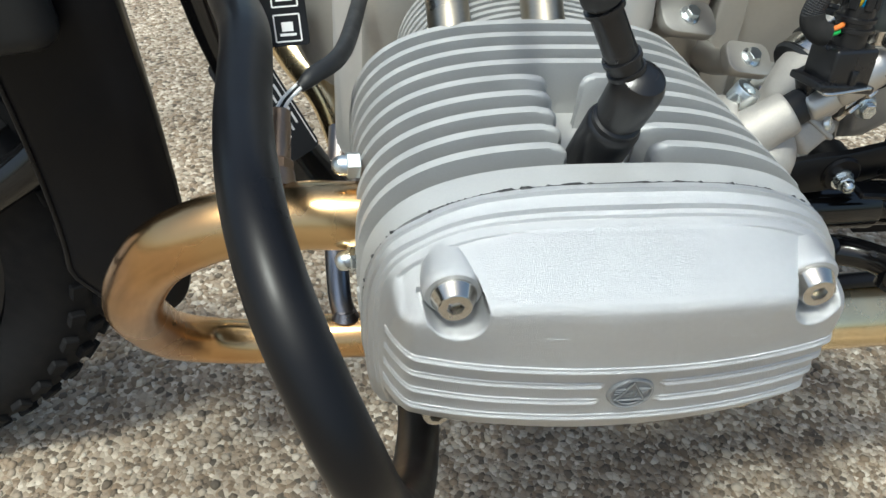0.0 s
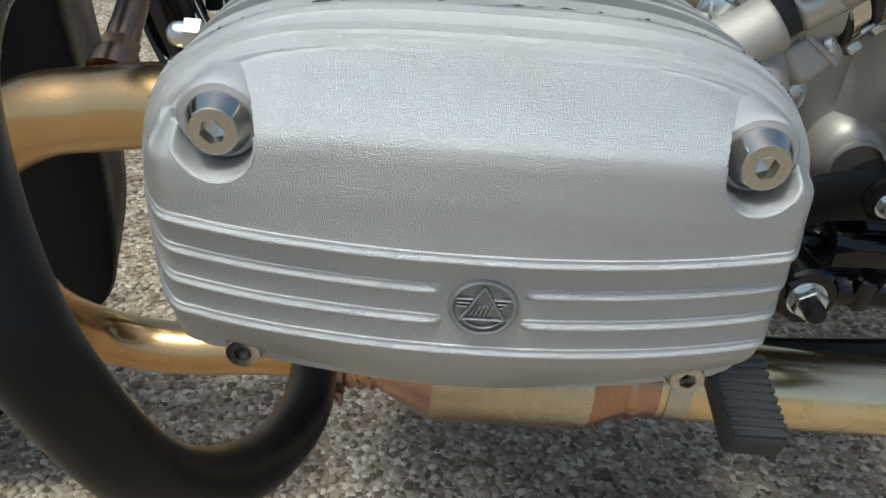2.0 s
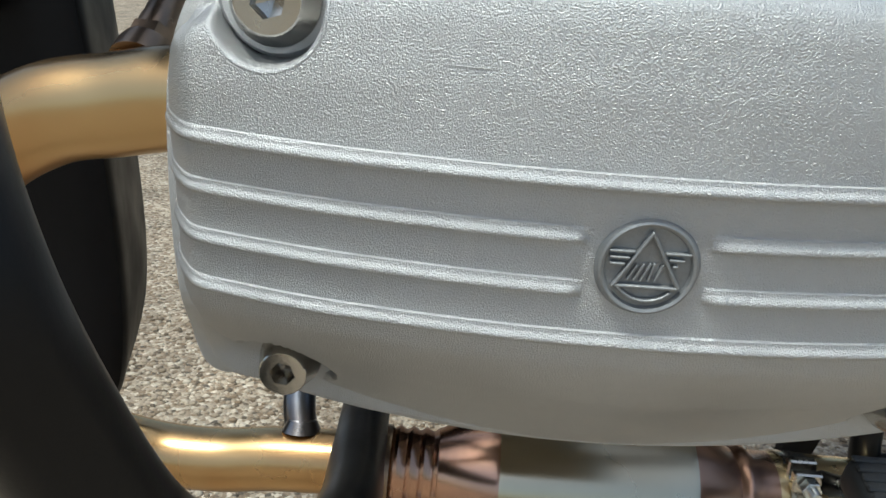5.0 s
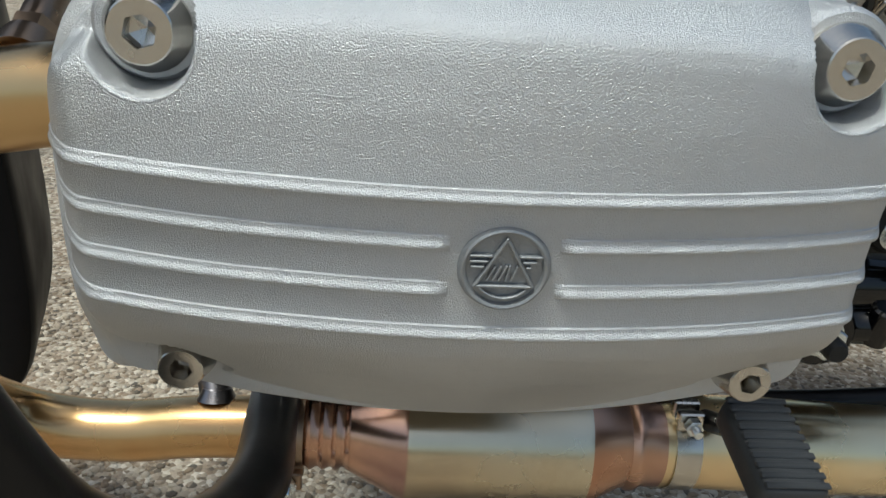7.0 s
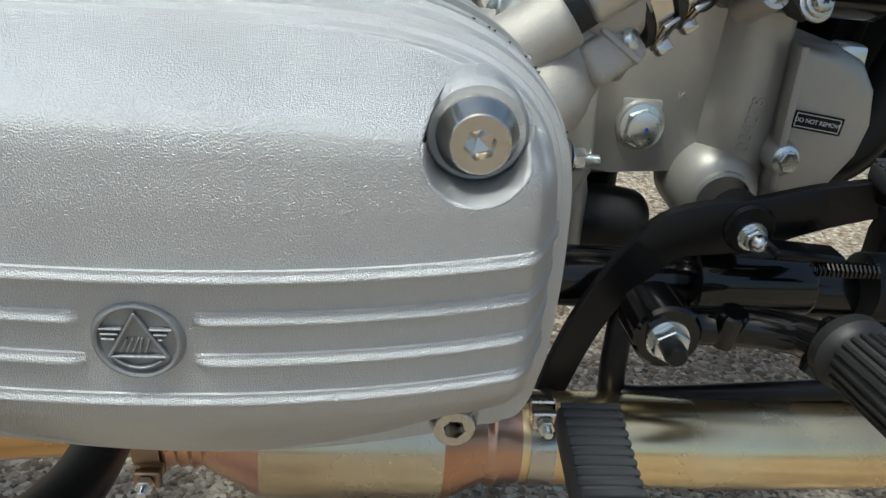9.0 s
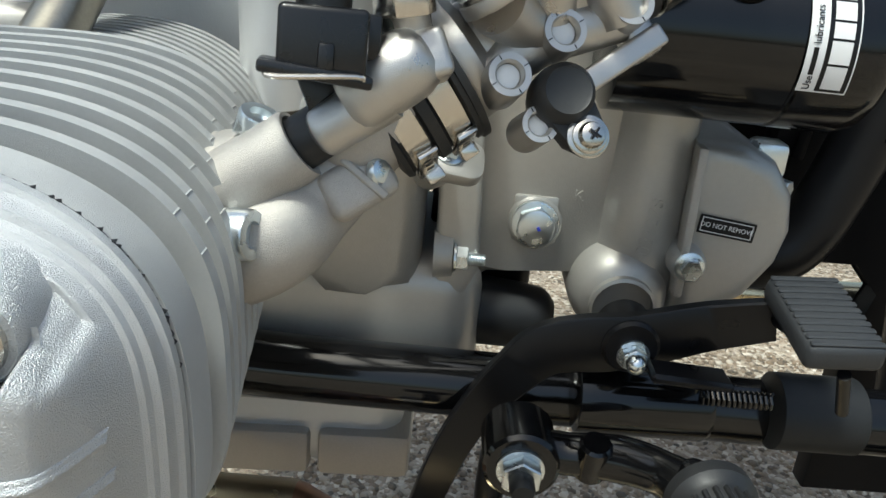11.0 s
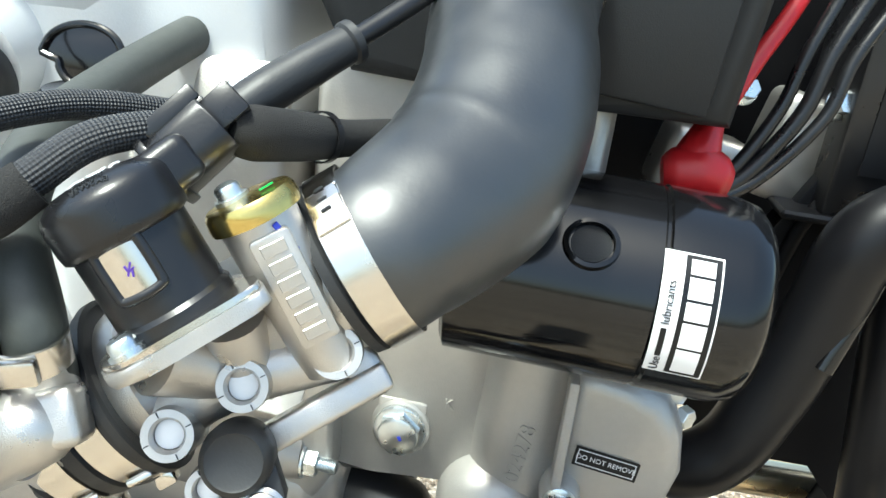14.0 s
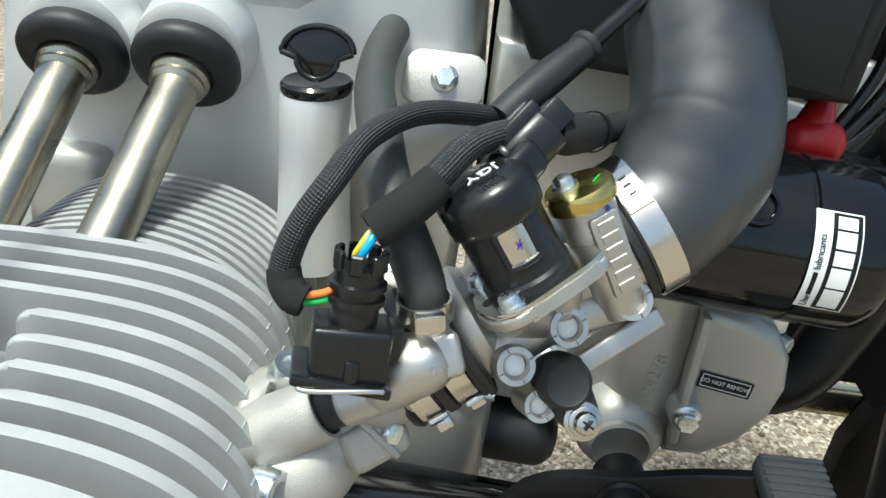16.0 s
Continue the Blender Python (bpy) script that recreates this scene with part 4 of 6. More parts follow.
    letters("warning_words", "DO NOT REMOVE", 0.0042, m @ pose(0, 0, 0.0005), WHITE, stk, 0.00008)


PLACE = GEARBOX_AT
make_gearbox()


def make_lower_engine():
    root = thing("oil_sump", "grey alloy oil sump with stamped mark below the gearbox", "oil sump")
    bm = bmesh.new()
    rbox(bm, (0.185, 0.16, 0.12), pose(0.108, 0.388, 0.415), 0.024, 4)
    part("sump_body", bm, CASE, root)
    bm = bmesh.new()
    tube(bm, [(0.16, 0.352, 0.425), (0.205, 0.350, 0.424), (0.240, 0.350, 0.421), (0.250, 0.350, 0.420)], [0.022, 0.024, 0.022, 0.014], 28, 4)
    part("clutch_arm_housing", bm, RUBBER, root, "black round housing")
    # filler block, blackened to stand for the shade behind the sump
    bm = bmesh.new()
    rbox(bm, (0.075, 0.10, 0.085), pose(0.200, 0.425, 0.440), 0.012, 3)
    part("rear_web", bm, BLACKBAR, root, "added block coloured black for the shade behind the sump")


PLACE = GEAR_AT
make_lower_engine()


# ---------- push-rod tubes ----------
def make_pushrods():
    tops = ((-0.063, 0.006), (0.000, -0.001))
    for i, (x, dx) in enumerate(tops):
        root = thing("pushrod_tube", "polished steel push-rod tube seated in a black rubber boot", "pushrod tube", "pushrod tubes")
        a, b = Vector((x, 0.300, 0.676)), Vector((x + dx, 0.196, 0.612))
        d = (b - a).normalized()
        a = a + d * 0.009
        bm = bmesh.new()
        tube(bm, [a - d * 0.02, a + d * 0.03, b], 0.0128, 32, 3)
        part("tube", bm, TUBEST, root)
        bm = bmesh.new()
        lathe(bm, [(0.0136, -0.004), (0.0160, -0.001), (0.0162, 0.004), (0.0145, 0.006), (0.0150, 0.0085), (0.0130, 0.011)], axes(a, d), 32)
        part("collar", bm, TUBEST, root, "brass-toned collar ring")
        bm = bmesh.new()
        lathe(bm, [(0.020, -0.016), (0.0280, -0.012), (0.0300, -0.007), (0.0297, -0.0035), (0.0280, -0.0010), (0.024, 0.0012), (0.0175, 0.0015), (0.0140, -0.001)], axes(a - d * 0.001, d), 40)
        part("rubber_boot", bm, RUBBER, root)


PLACE = CASE_AT
make_pushrods()


def make_dipstick():
    root = thing("dipstick_cap", "glossy black plastic wing-handled oil dipstick cap", "dipstick")
    o = Vector((0.0758, 0.282, 0.6745))
    m = axes(o, (-0.05, -0.02, 1), (1, 0, 0))
    bm = bmesh.new()
    lathe(bm, [(0.0175, -0.002), (0.0190, 0.001), (0.0190, 0.004), (0.0175, 0.0055), (0.0155, 0.0045), (0.008, 0.004), (0, 0.004)], m, 36)
    part("cap_base", bm, GLOSS, root)
    bm = bmesh.new()
    f = m @ pose(0, 0.001, 0.016, 76, 0, 0)
    out = [(0.019 * math.cos(radians(a)) * (1.0 if math.sin(radians(a)) > -0.2 else 0.62), 0.0135 * math.sin(radians(a)) + 0.003) for a in range(0, 360, 12)]
    prism(bm, out, -0.002, 0.002, f, 0.0012, 2)
    wing = part("wing", bm, GLOSS, root)
    bm = bmesh.new()
    tube(bm, [f @ Vector((x * 0.97, y * 0.97, 0.002)) for x, y in out + out[:1]], 0.0017, 10, 2)
    part("wing_rim", bm, GLOSS, wing)


make_dipstick()


def make_starter():
    root = thing("starter_motor", "gloss black cylindrical starter motor with white sticker", "starter motor")
    m = axes((0.262, 0.274, 0.6300), (1, 0, 0.0), (0, -1, 0))
    R = 0.0475
    bm = bmesh.new()
    lathe(bm, [(R - 0.004, -0.012), (R, -0.010), (R, 0.0670), (R - 0.0008, 0.0678), (R - 0.0008, 0.0690), (R + 0.0003, 0.0700), (R + 0.0003, 0.099), (R - 0.002, 0.107),
               (R - 0.007, 0.1115), (R - 0.02, 0.113), (0, 0.113)], m, 64)
    part("motor_body", bm, GLOSS, root, sharp=40)
    ang = lambda deg: Vector((0, -math.cos(radians(deg)), math.sin(radians(deg))))
    d = ang(37)
    c = Vector((0.302, 0.274, 0.6300)) + d * R
    bm = bmesh.new()
    lathe(bm, [(0.0112, -0.001), (0.0106, 0.0024), (0.0088, 0.0028), (0.0082, -0.0005)], axes(c, d), 32)
    eye = part("port_rim", bm, GLOSS, root)
    bm = bmesh.new()
    lathe(bm, [(0.0080, -0.001), (0.0078, 0.0001), (0.005, 0.0005), (0, 0.0006)], axes(c, d), 28)
    part("port_plug", bm, GREYPL, eye, "dull grey round plug")
    # wrapped sticker: white field, black field with white bars
    stk = tagged(new("starter_sticker"), "white and black lubricant sticker wrapped on the starter", "sticker")
    skew = 0.02

    def wrap(u0, u1, a0, a1, lift, name, mat, n=14):
        bm = bmesh.new()
        grid = []
        for i in range(n + 1):
            a = a0 + (a1 - a0) * i / n
            for u in (u0, u1):
                for l in (0.0, lift):
                    p = ang(a) * (R + 0.0004 + l)
                    grid.append(bm.verts.new((u + skew * (22 - a) / 57.3 * R * 1.0, 0.274 + p.y, 0.6300 + p.z)))
        for i in range(n):
            k = 4 * i
            a_, b_, c_, d_ = grid[k:k + 4]
            e_, f_, g_, h_ = grid[k + 4:k + 8]
            bm.faces.new((b_, d_, h_, f_))
            bm.faces.new((a_, b_, f_, e_))
            bm.faces.new((d_, c_, g_, h_))
        bm.faces.new((grid[0], grid[2], grid[3], grid[1]))
        bm.faces.new((grid[-4], grid[-3], grid[-1], grid[-2]))
        return part(name, bm, mat, stk)
    wrap(0.3295, 0.3515, -24, 42, 0.0003, "white_film", WHITE)
    wrap(0.3375, 0.3508, -23, 41, 0.0005, "black_field", LABELBK)
    # block letters of the brand as plain bars, one after the other round the drum
    for i, (a0, a1) in enumerate(((-21, -7), (-5.5, 7.5), (9, 18), (19.5, 30), (31.5, 39))):
        wrap(0.3395, 0.3485, a0, a1, 0.0008, "brand_bar", WHITE, 4)
    # small line of print beside it
    wrap(0.3322, 0.3344, -13, 3, 0.0005, "print_bar", LABELBK, 4)
    for word, a0 in (("Use", -22.5), ("lubricants", 5.0)):
        ob = letters("small_print", word, 0.0047, PLACE.inverted(), LABELBK, stk, 0.0001, "LEFT")
        for v in ob.data.vertices:
            a = a0 + math.degrees(v.co.x / R)
            p = ang(a) * (R + 0.0010 + v.co.z)
            v.co = PLACE @ Vector((0.3333 - v.co.y + skew * (22 - a) / 57.3 * R, 0.274 + p.y, 0.6300 + p.z))


PLACE = STARTER_AT
make_starter()


# ---------- frame, pedals ----------
PLACE = GEAR_AT


def make_frame():
    root = thing("frame_tube", "gloss black lower steel frame tube", "frame")
    bm = bmesh.new()
    tube(bm, [(0.01, 0.365, 0.411), (0.030, 0.322, 0.411), (0.065, 0.3110, 0.4110), (0.186, 0.3105, 0.4075), (0.38, 0.310, 0.402), (0.62, 0.310, 0.397)], 0.0212, 36, 4)
    bmesh.ops.transform(bm, matrix=PLACE.inverted(), verts=bm.verts)
    tb = part("main_tube", bm, GLOSS, root)
    stand = thing("side_stand", "black steel side stand bar folded above the tail pipe", "side stand")
    bm = bmesh.new()
    tube(bm, [(0.215, 0.270, 0.339), (0.2473, 0.264, 0.341), (0.405, 0.264, 0.352), (0.60, 0.266, 0.365)], 0.0078, 18, 4)
    bmesh.ops.transform(bm, matrix=PLACE.inverted(), verts=bm.verts)
    part("stand_bar", bm, BLACKBAR, stand)
    bm = bmesh.new()
    tube(bm, [(0.215, 0.270, 0.337), (0.214, 0.272, 0.360), (0.218, 0.282, 0.400)], 0.009, 18, 4)
    bmesh.ops.transform(bm, matrix=PLACE.inverted(), verts=bm.verts)
    part("stand_bracket", bm, BLACKBAR, stand)
    bm = bmesh.new()
    lathe(bm, [(0.0210, 0), (0.0232, 0.001), (0.0232, 0.050), (0.0212, 0.0515)], axes((0.3735, 0.266, 0.413), (1, 0, -0.005)), 40)
    part("grey_sleeve", bm, GREYPL, root, "dark grey plastic sleeve")
    bm = bmesh.new()
    lathe(bm, [(0.0205, 0), (0.0222, 0.001), (0.0222, 0.075), (0.0205, 0.078)], axes((0.257, 0.266, 0.4138), (1, 0, -0.005)), 40)
    part("clamp_sleeve", bm, GLOSS, root)
    root2 = thing("subframe", "gloss black rear frame loop beside the battery", "frame")
    bm = bmesh.new()
    tube(bm, [(0.378, 0.425, 0.450), (0.410, 0.406, 0.457), (0.433, 0.403, 0.478), (0.447, 0.403, 0.514), (0.457, 0.403, 0.548), (0.465, 0.402, 0.590), (0.470, 0.400, 0.624), (0.484, 0.40, 0.645), (0.510, 0.40, 0.652), (0.60, 0.40, 0.640)], 0.0225, 30, 7)
    part("loop_tube", bm, BLACKBAR, root2)
    bm = bmesh.new()
    tube(bm, [(0.560, 0.42, 0.30), (0.538, 0.42, 0.45), (0.520, 0.42, 0.56), (0.510, 0.43, 0.64)], 0.02, 24, 5)
    part("strut_tube", bm, BLACKBAR, root2)
    root3 = thing("front_down_tube", "gloss black front frame down tube with warning label", "frame")
    bm = bmesh.new()
    tube(bm, [(-0.245, 0.345, 0.72), (-0.215, 0.345, 0.57), (-0.185, 0.340, 0.49), (-0.150, 0.330, 0.43), (-0.11, 0.31, 0.40), (0.0, 0.27, 0.395)], 0.021, 28, 6)
    bmesh.ops.transform(bm, matrix=PLACE.inverted(), verts=bm.verts)
    part("down_tube", bm, GLOSS, root3)


make_frame()


def pad_bar(name, label, root, m, w, l, h, ribs, depth):
    """Rubber pedal pad: rounded block along the frame's y with ribs across its top."""
    bm = bmesh.new()
    rbox(bm, (w, l, h), m, min(h, w) * 0.28, 3)
    pad = part(name, bm, PADRUB, root, label)
    for i in range(ribs):
        y = -l / 2 + l * (i + 0.6) / (ribs + 0.2)
        bm = bmesh.new()
        rbox(bm, (w * 0.93, l / ribs * 0.62, depth), m @ pose(0, y, h / 2 + depth * 0.05), depth * 0.35, 1)
        part("pad_rib", bm, PADRUB, pad)


def make_shifter():
    root = thing("gear_lever", "black heel-and-toe gear lever with ribbed rubber pads", "gear lever")
    Y = 0.280
    f = axes((0, Y, 0), (0, -1, 0), (1, 0, 0))
    ctr = spline([(0.1700, 0, 0.320), (0.1776, 0, 0.3480), (0.1893, 0, 0.3833), (0.2041, 0, 0.4130), (0.2219, 0, 0.4379), (0.2427, 0, 0.4565), (0.2857, 0, 0.4638), (0.3269, 0, 0.4762), (0.3640, 0, 0.4840)], 6)
    wid = np.interp(np.linspace(0, 1, len(ctr)), [0, 0.35, 0.55, 0.7, 1], [0.0095, 0.0115, 0.0150, 0.0180, 0.0125])
    bm = bmesh.new()
    secs = []
    for i, p in enumerate(ctr):
        t = (ctr[min(i + 1, len(ctr) - 1)] - ctr[max(i - 1, 0)]).normalized()
        nrm = Vector((-t.z, 0, t.x))
        secs.append([bm.verts.new(Vector((p.x, Y + dy, p.z)) + nrm * wid[i] * k) for k, dy in ((1, 0.0), (1, -0.006), (0.92, -0.007), (-0.92, -0.007), (-1, -0.006), (-1, 0.0))])
    for A, B in zip(secs, secs[1:]):
        for k in range(6):
            bm.faces.new((A[k], A[(k + 1) % 6], B[(k + 1) % 6], B[k]))
    bm.faces.new(secs[0])
    bm.faces.new(secs[-1])
    part("lever_plate", bm, BLACKBAR, root, sharp=40)
    bm = bmesh.new()
    lathe(bm, [(0.0165, -0.02), (0.0165, 0.008), (0.0145, 0.010), (0, 0.010)], axes((0.2857, 0.280, 0.4625), (0, -1, 0)), 36)
    part("pivot_boss", bm, BLACKBAR, root)
    bm = bmesh.new()
    hex_bolt(bm, axes((0.2870, 0.2705, 0.4585), (0, -1, -0.05), (0, 0, 1)), 0.0130, 0.0065, washer=0.0095, dome=True)
    part("acorn_nut", bm, STEEL, root, "zinc-plated domed nut")
    # heel pad
    pad_bar("heel_pad", "ribbed black rubber heel pad", root, pose(0.3765, 0.2500, 0.4975, 8, -2, 1), 0.040, 0.066, 0.015, 11, 0.002)
    bm = bmesh.new()
    tube(bm, [(0.364, 0.286, 0.485), (0.371, 0.250, 0.489)], 0.006, 14, 2)
    tube(bm, [(0.381, 0.223, 0.482), (0.395, 0.240, 0.450)], 0.0035, 12, 2)
    part("pad_pin", bm, BLACKBAR, root)
    # toe pad
    pad_bar("toe_pad", "ribbed black rubber toe pad", root, pose(0.1735, 0.1530, 0.3790, 14, 2, 2), 0.036, 0.062, 0.020, 10, 0.002)
    bm = bmesh.new()
    tube(bm, [(0.1715, 0.280, 0.332), (0.1740, 0.235, 0.345), (0.1745, 0.180, 0.372), (0.1735, 0.147, 0.374)], 0.0065, 16, 4)
    part("pad_arm", bm, BLACKBAR, root)


PLACE = Matrix.Identity(4)
make_shifter()
PLACE = Matrix.Translation((-0.008, -0.012, -0.004)) @ GEAR_AT


def make_peg():
    root = thing("foot_peg", "black steel foot peg bracket with ribbed rubber peg", "foot peg")
    bm = bmesh.new()
    tube(bm, [(0.232, 0.222, 0.417), (0.255, 0.222, 0.415), (0.280, 0.214, 0.420), (0.300, 0.198, 0.424), (0.312, 0.175, 0.428)], [0.012, 0.0115, 0.0125, 0.0115, 0.014], 24, 5)
    lathe(bm, [(0.020, -0.025), (0.020, 0.006), (0.018, 0.008), (0, 0.008)], axes((0.229, 0.214, 0.415), (0, -1, 0)), 32)
    lathe(bm, [(0.0085, -0.01), (0.0085, 0.013), (0.007, 0.0145), (0, 0.0145)], axes((0.266, 0.214, 0.418), (0, -0.3, 1)), 20)
    lathe(bm, [(0.010, -0.016), (0.010, 0.014), (0.008, 0.016), (0, 0.016)], axes((0.306, 0.178, 0.428), (0.3, 0.1, 1)), 20)
    part("bracket", bm, GLOSS, root)
    bm = bmesh.new()
    hex_bolt(bm, axes((0.2285, 0.2065, 0.4145), (0, -1, -0.05), (0, 0, 1)), 0.0190, 0.008, washer=0.0125)
    nut = part("peg_nut", bm, STEEL, root, "large zinc-plated nut")
    bm = bmesh.new()
    lathe(bm, [(0.0062, 0), (0.0066, 0.014), (0.0066, 0.017), (0.0052, 0.0195), (0, 0.0195)], axes((0.2285, 0.2065, 0.4145), (0, -1, -0.05)), 20)
    part("stud", bm, GREYPL, nut, "dark threaded stud")
    m = axes((0.313, 0.178, 0.430), (0.06, -1, 0.02), (0, 0, 1))
    bm = bmesh.new()
    lathe(bm, [(0.0165, 0), (0.0215, 0.003), (0.0215, 0.010), (0.0185, 0.013), (0.0170, 0.016), (0.0175, 0.105), (0.015, 0.110), (0, 0.110)], m, 40)
    peg = part("peg_rubber", bm, RUBBER, root)
    for k in range(22):
        a = 2 * math.pi * k / 22
        bm = bmesh.new()
        rbox(bm, (0.0026, 0.0026, 0.086), m @ pose(0.0176 * math.cos(a), 0.0176 * math.sin(a), 0.060, 0, 0, math.degrees(a)), 0.0008, 1)
        part("grip_rib", bm, RUBBER, peg)


make_peg()


def make_spring():
    root = thing("stand_spring", "black coil spring of the side stand", "spring")
    bm = bmesh.new()
    pts = [(0.322 + 0.0009 * k * 0.45, 0.236 + 0.0042 * math.cos(k * 0.9), 0.4480 + 0.0042 * math.sin(k * 0.9)) for k in range(100)]
    tube(bm, pts, 0.0010, 7, 1)
    part("coil", bm, GLOSS, root)
    bm = bmesh.new()
    rbox(bm, (0.045, 0.02, 0.006), pose(0.318, 0.245, 0.455, 0, 4, 0), 0.002, 1)
    part("spring_guard", bm, BLACKBAR, root)


make_spring()


# ---------- intake and throttle body ----------
AU = Vector((0.80, 0.37, 0.47)).normalized()
AV = Vector((0.1556, -0.8875, 0.4338)).normalized()
AW = AV.cross(AU)
A0 = Vector((0.167, 0.144, 0.628))


def at(s, v, w):
    """A place by distance along the intake, towards the rider's side and across."""
    return A0 + AU * s + AV * v + AW * w


def turn(s, v, w, z="u", x="w"):
    """A frame at that place with its z and x axes along the named intake directions."""
    d = {"u": AU, "v": AV, "w": AW, "-u": -AU, "-v": -AV, "-w": -AW}
    return axes(at(s, v, w), d[z], d[x])


BD = (AU + AV * 0.16 + AW * 0.05).normalized()
BORE = axes(A0, BD, AW)
BN = (AV - BD * AV.dot(BD)).normalized()
BT = BN.cross(BD)


def make_intake():
    root = thing("intake_manifold", "raw cast alloy intake manifold bolted to the cylinder head", "intake manifold")
    bm = bmesh.new()
    tube(bm, [(0.080, 0.116, 0.558), at(-0.088, -0.004, -0.020), at(-0.070, -0.008, -0.016), at(-0.052, -0.008, -0.009), at(-0.038, 0, -0.001), at(-0.025, 0, 0)], [0.024, 0.0195, 0.0180, 0.0185, 0.0220, 0.0225], 40, 6)
    part("runner", bm, WARMCAST, root)
    bm = bmesh.new()
    prism(bm, rrect(0.050, 0.058, 0.022, 8), -0.003, 0.0065, axes((0.0905, 0.124, 0.573), (1, -0.06, 0.10), (0, 1, 0)), 0.003, 3)
    part("mount_flange", bm, WARMCAST, root)
    bm = bmesh.new()
    lathe(bm, [(0.0150, -0.040), (0.0138, -0.022), (0.0130, -0.012), (0.0128, -0.001), (0.0121, 0.0008), (0.0106, 0.0008), (0.0098, -0.004)], axes(INJ, INJ_D, (0, 0, 1)), 40, caps=False)
    part("injector_port", bm, WARMCAST, root)
    bm = bmesh.new()
    rbox(bm, (0.026, 0.019, 0.017), axes((0.1376, 0.1160, 0.5892), AV, INJ_D), 0.0045, 4)
    rbox(bm, (0.016, 0.013, 0.012), axes((0.1281, 0.1160, 0.5937), AV, INJ_D), 0.0035, 4)
    rbox(bm, (0.020, 0.0030, 0.012), axes((0.1400, 0.1135, 0.5920), AV, (1, 0.1, -0.9)), 0.0008, 2)
    part("screw_lug", bm, WARMCAST, root, sharp=60)
    for p, d, r in (((0.1010, 0.0915, 0.5780), (1, -0.30, 0.1), 0.0086), ((0.0995, 0.1290, 0.6030), (0.35, -0.15, 0.9), 0.0078)):
        bm = bmesh.new()
        m = axes(p, d)
        lathe(bm, [(r * 0.98, -0.004), (r, -0.001), (r, 0.0055), (r * 0.94, 0.0065), (r * 0.55, 0.0065), (r * 0.5, 0.004), (0, 0.004)], m, 32)
        part("flange_bolt", bm, STEEL, root, "bright zinc round-headed bolt")


INJ = at(-0.0625, 0.0115, 0.0005)
INJ_D = Vector((0.80, 0.02, 0.58)).normalized()
INJ_U = Vector((-0.53, -0.25, 0.80)).normalized()
PLACE = INTAKE_AT
make_intake()


def clamp(name, s, r, width, ear, hook=True):
    """Stepless clamp band with a crimped ear."""
    root = thing(name, "polished steel hose clamp with crimped ear", "hose clamp", "hose clamps")
    bm = bmesh.new()
    lathe(bm, [(r, -width / 2), (r + 0.0011, -width / 2), (r + 0.0011, width / 2), (r, width / 2)], axes(A0 + BD * s, BD, AW), 48, closed=True)
    part("band", bm, BAND, root)
    ca, sa = math.cos(radians(ear)), math.sin(radians(ear))
    n = BN * ca + BT * sa
    t = BD.cross(n)
    bm = bmesh.new()
    c = A0 + BD * s + n * (r + 0.0022)
    if hook:
        rbox(bm, (width * 0.95, 0.019, 0.0026), axes(c - n * 0.0008, n, AU), 0.0008, 2)
    else:
        for k in range(4):
            a = radians(ear + 9 * (k - 1.5))
            nn = BN * math.cos(a) + BT * math.sin(a)
            rbox(bm, (width * 0.97, 0.0052, 0.0010), axes(A0 + BD * s + nn * (r + 0.0013), nn, AU), 0.0003, 1)
    part("ear", bm, BAND, root, "crimped band ear")
    c2 = c + t * 0.010 + n * 0.001
    if hook:
        bm = bmesh.new()
        rbox(bm, (width * 0.8, 0.006, 0.0055), axes(c2, n, AU) @ pose(0, 0, 0, 20, 0, 8), 0.001, 2)
        part("hook", bm, BAND, root)
    bm = bmesh.new()
    for k in (-1, 0, 1):
        rbox(bm, (0.0030, 0.0010, 0.0005), axes(c - t * (0.001 + 0.004 * k) + n * (0.0005 if hook else -0.0003), n, AU), 0.0002, 1)
    part("stamping", bm, PLASTIC, root)
    return root


def make_coupling():
    root = thing("intake_coupling", "black rubber intake coupling sleeve", "rubber coupling")
    bm = bmesh.new()
    lathe(bm, [(0.0225, -0.036), (0.0258, -0.035), (0.0268, -0.033), (0.0255, -0.032), (0.0252, -0.022), (0.0272, -0.021), (0.0272, -0.017), (0.0252, -0.016), (0.0252, -0.007),
               (0.0282, -0.006), (0.0285, -0.002), (0.0225, -0.0015)], BORE, 44)
    part("sleeve", bm, RUBBER, root)
    bm = bmesh.new()
    lathe(bm, [(0.0275, -0.0045), (0.0292, -0.0040), (0.0292, -0.0015), (0.0275, -0.0010)], BORE, 44, closed=True)
    part("end_lip", bm, RUBBER, root)


make_coupling()
clamp("hose_clamp", -0.027, 0.0253, 0.0085, -72)
clamp("hose_clamp", -0.0115, 0.0253, 0.0085, -80)
clamp("hose_clamp", 0.0790, 0.0278, 0.0105, 38, False)


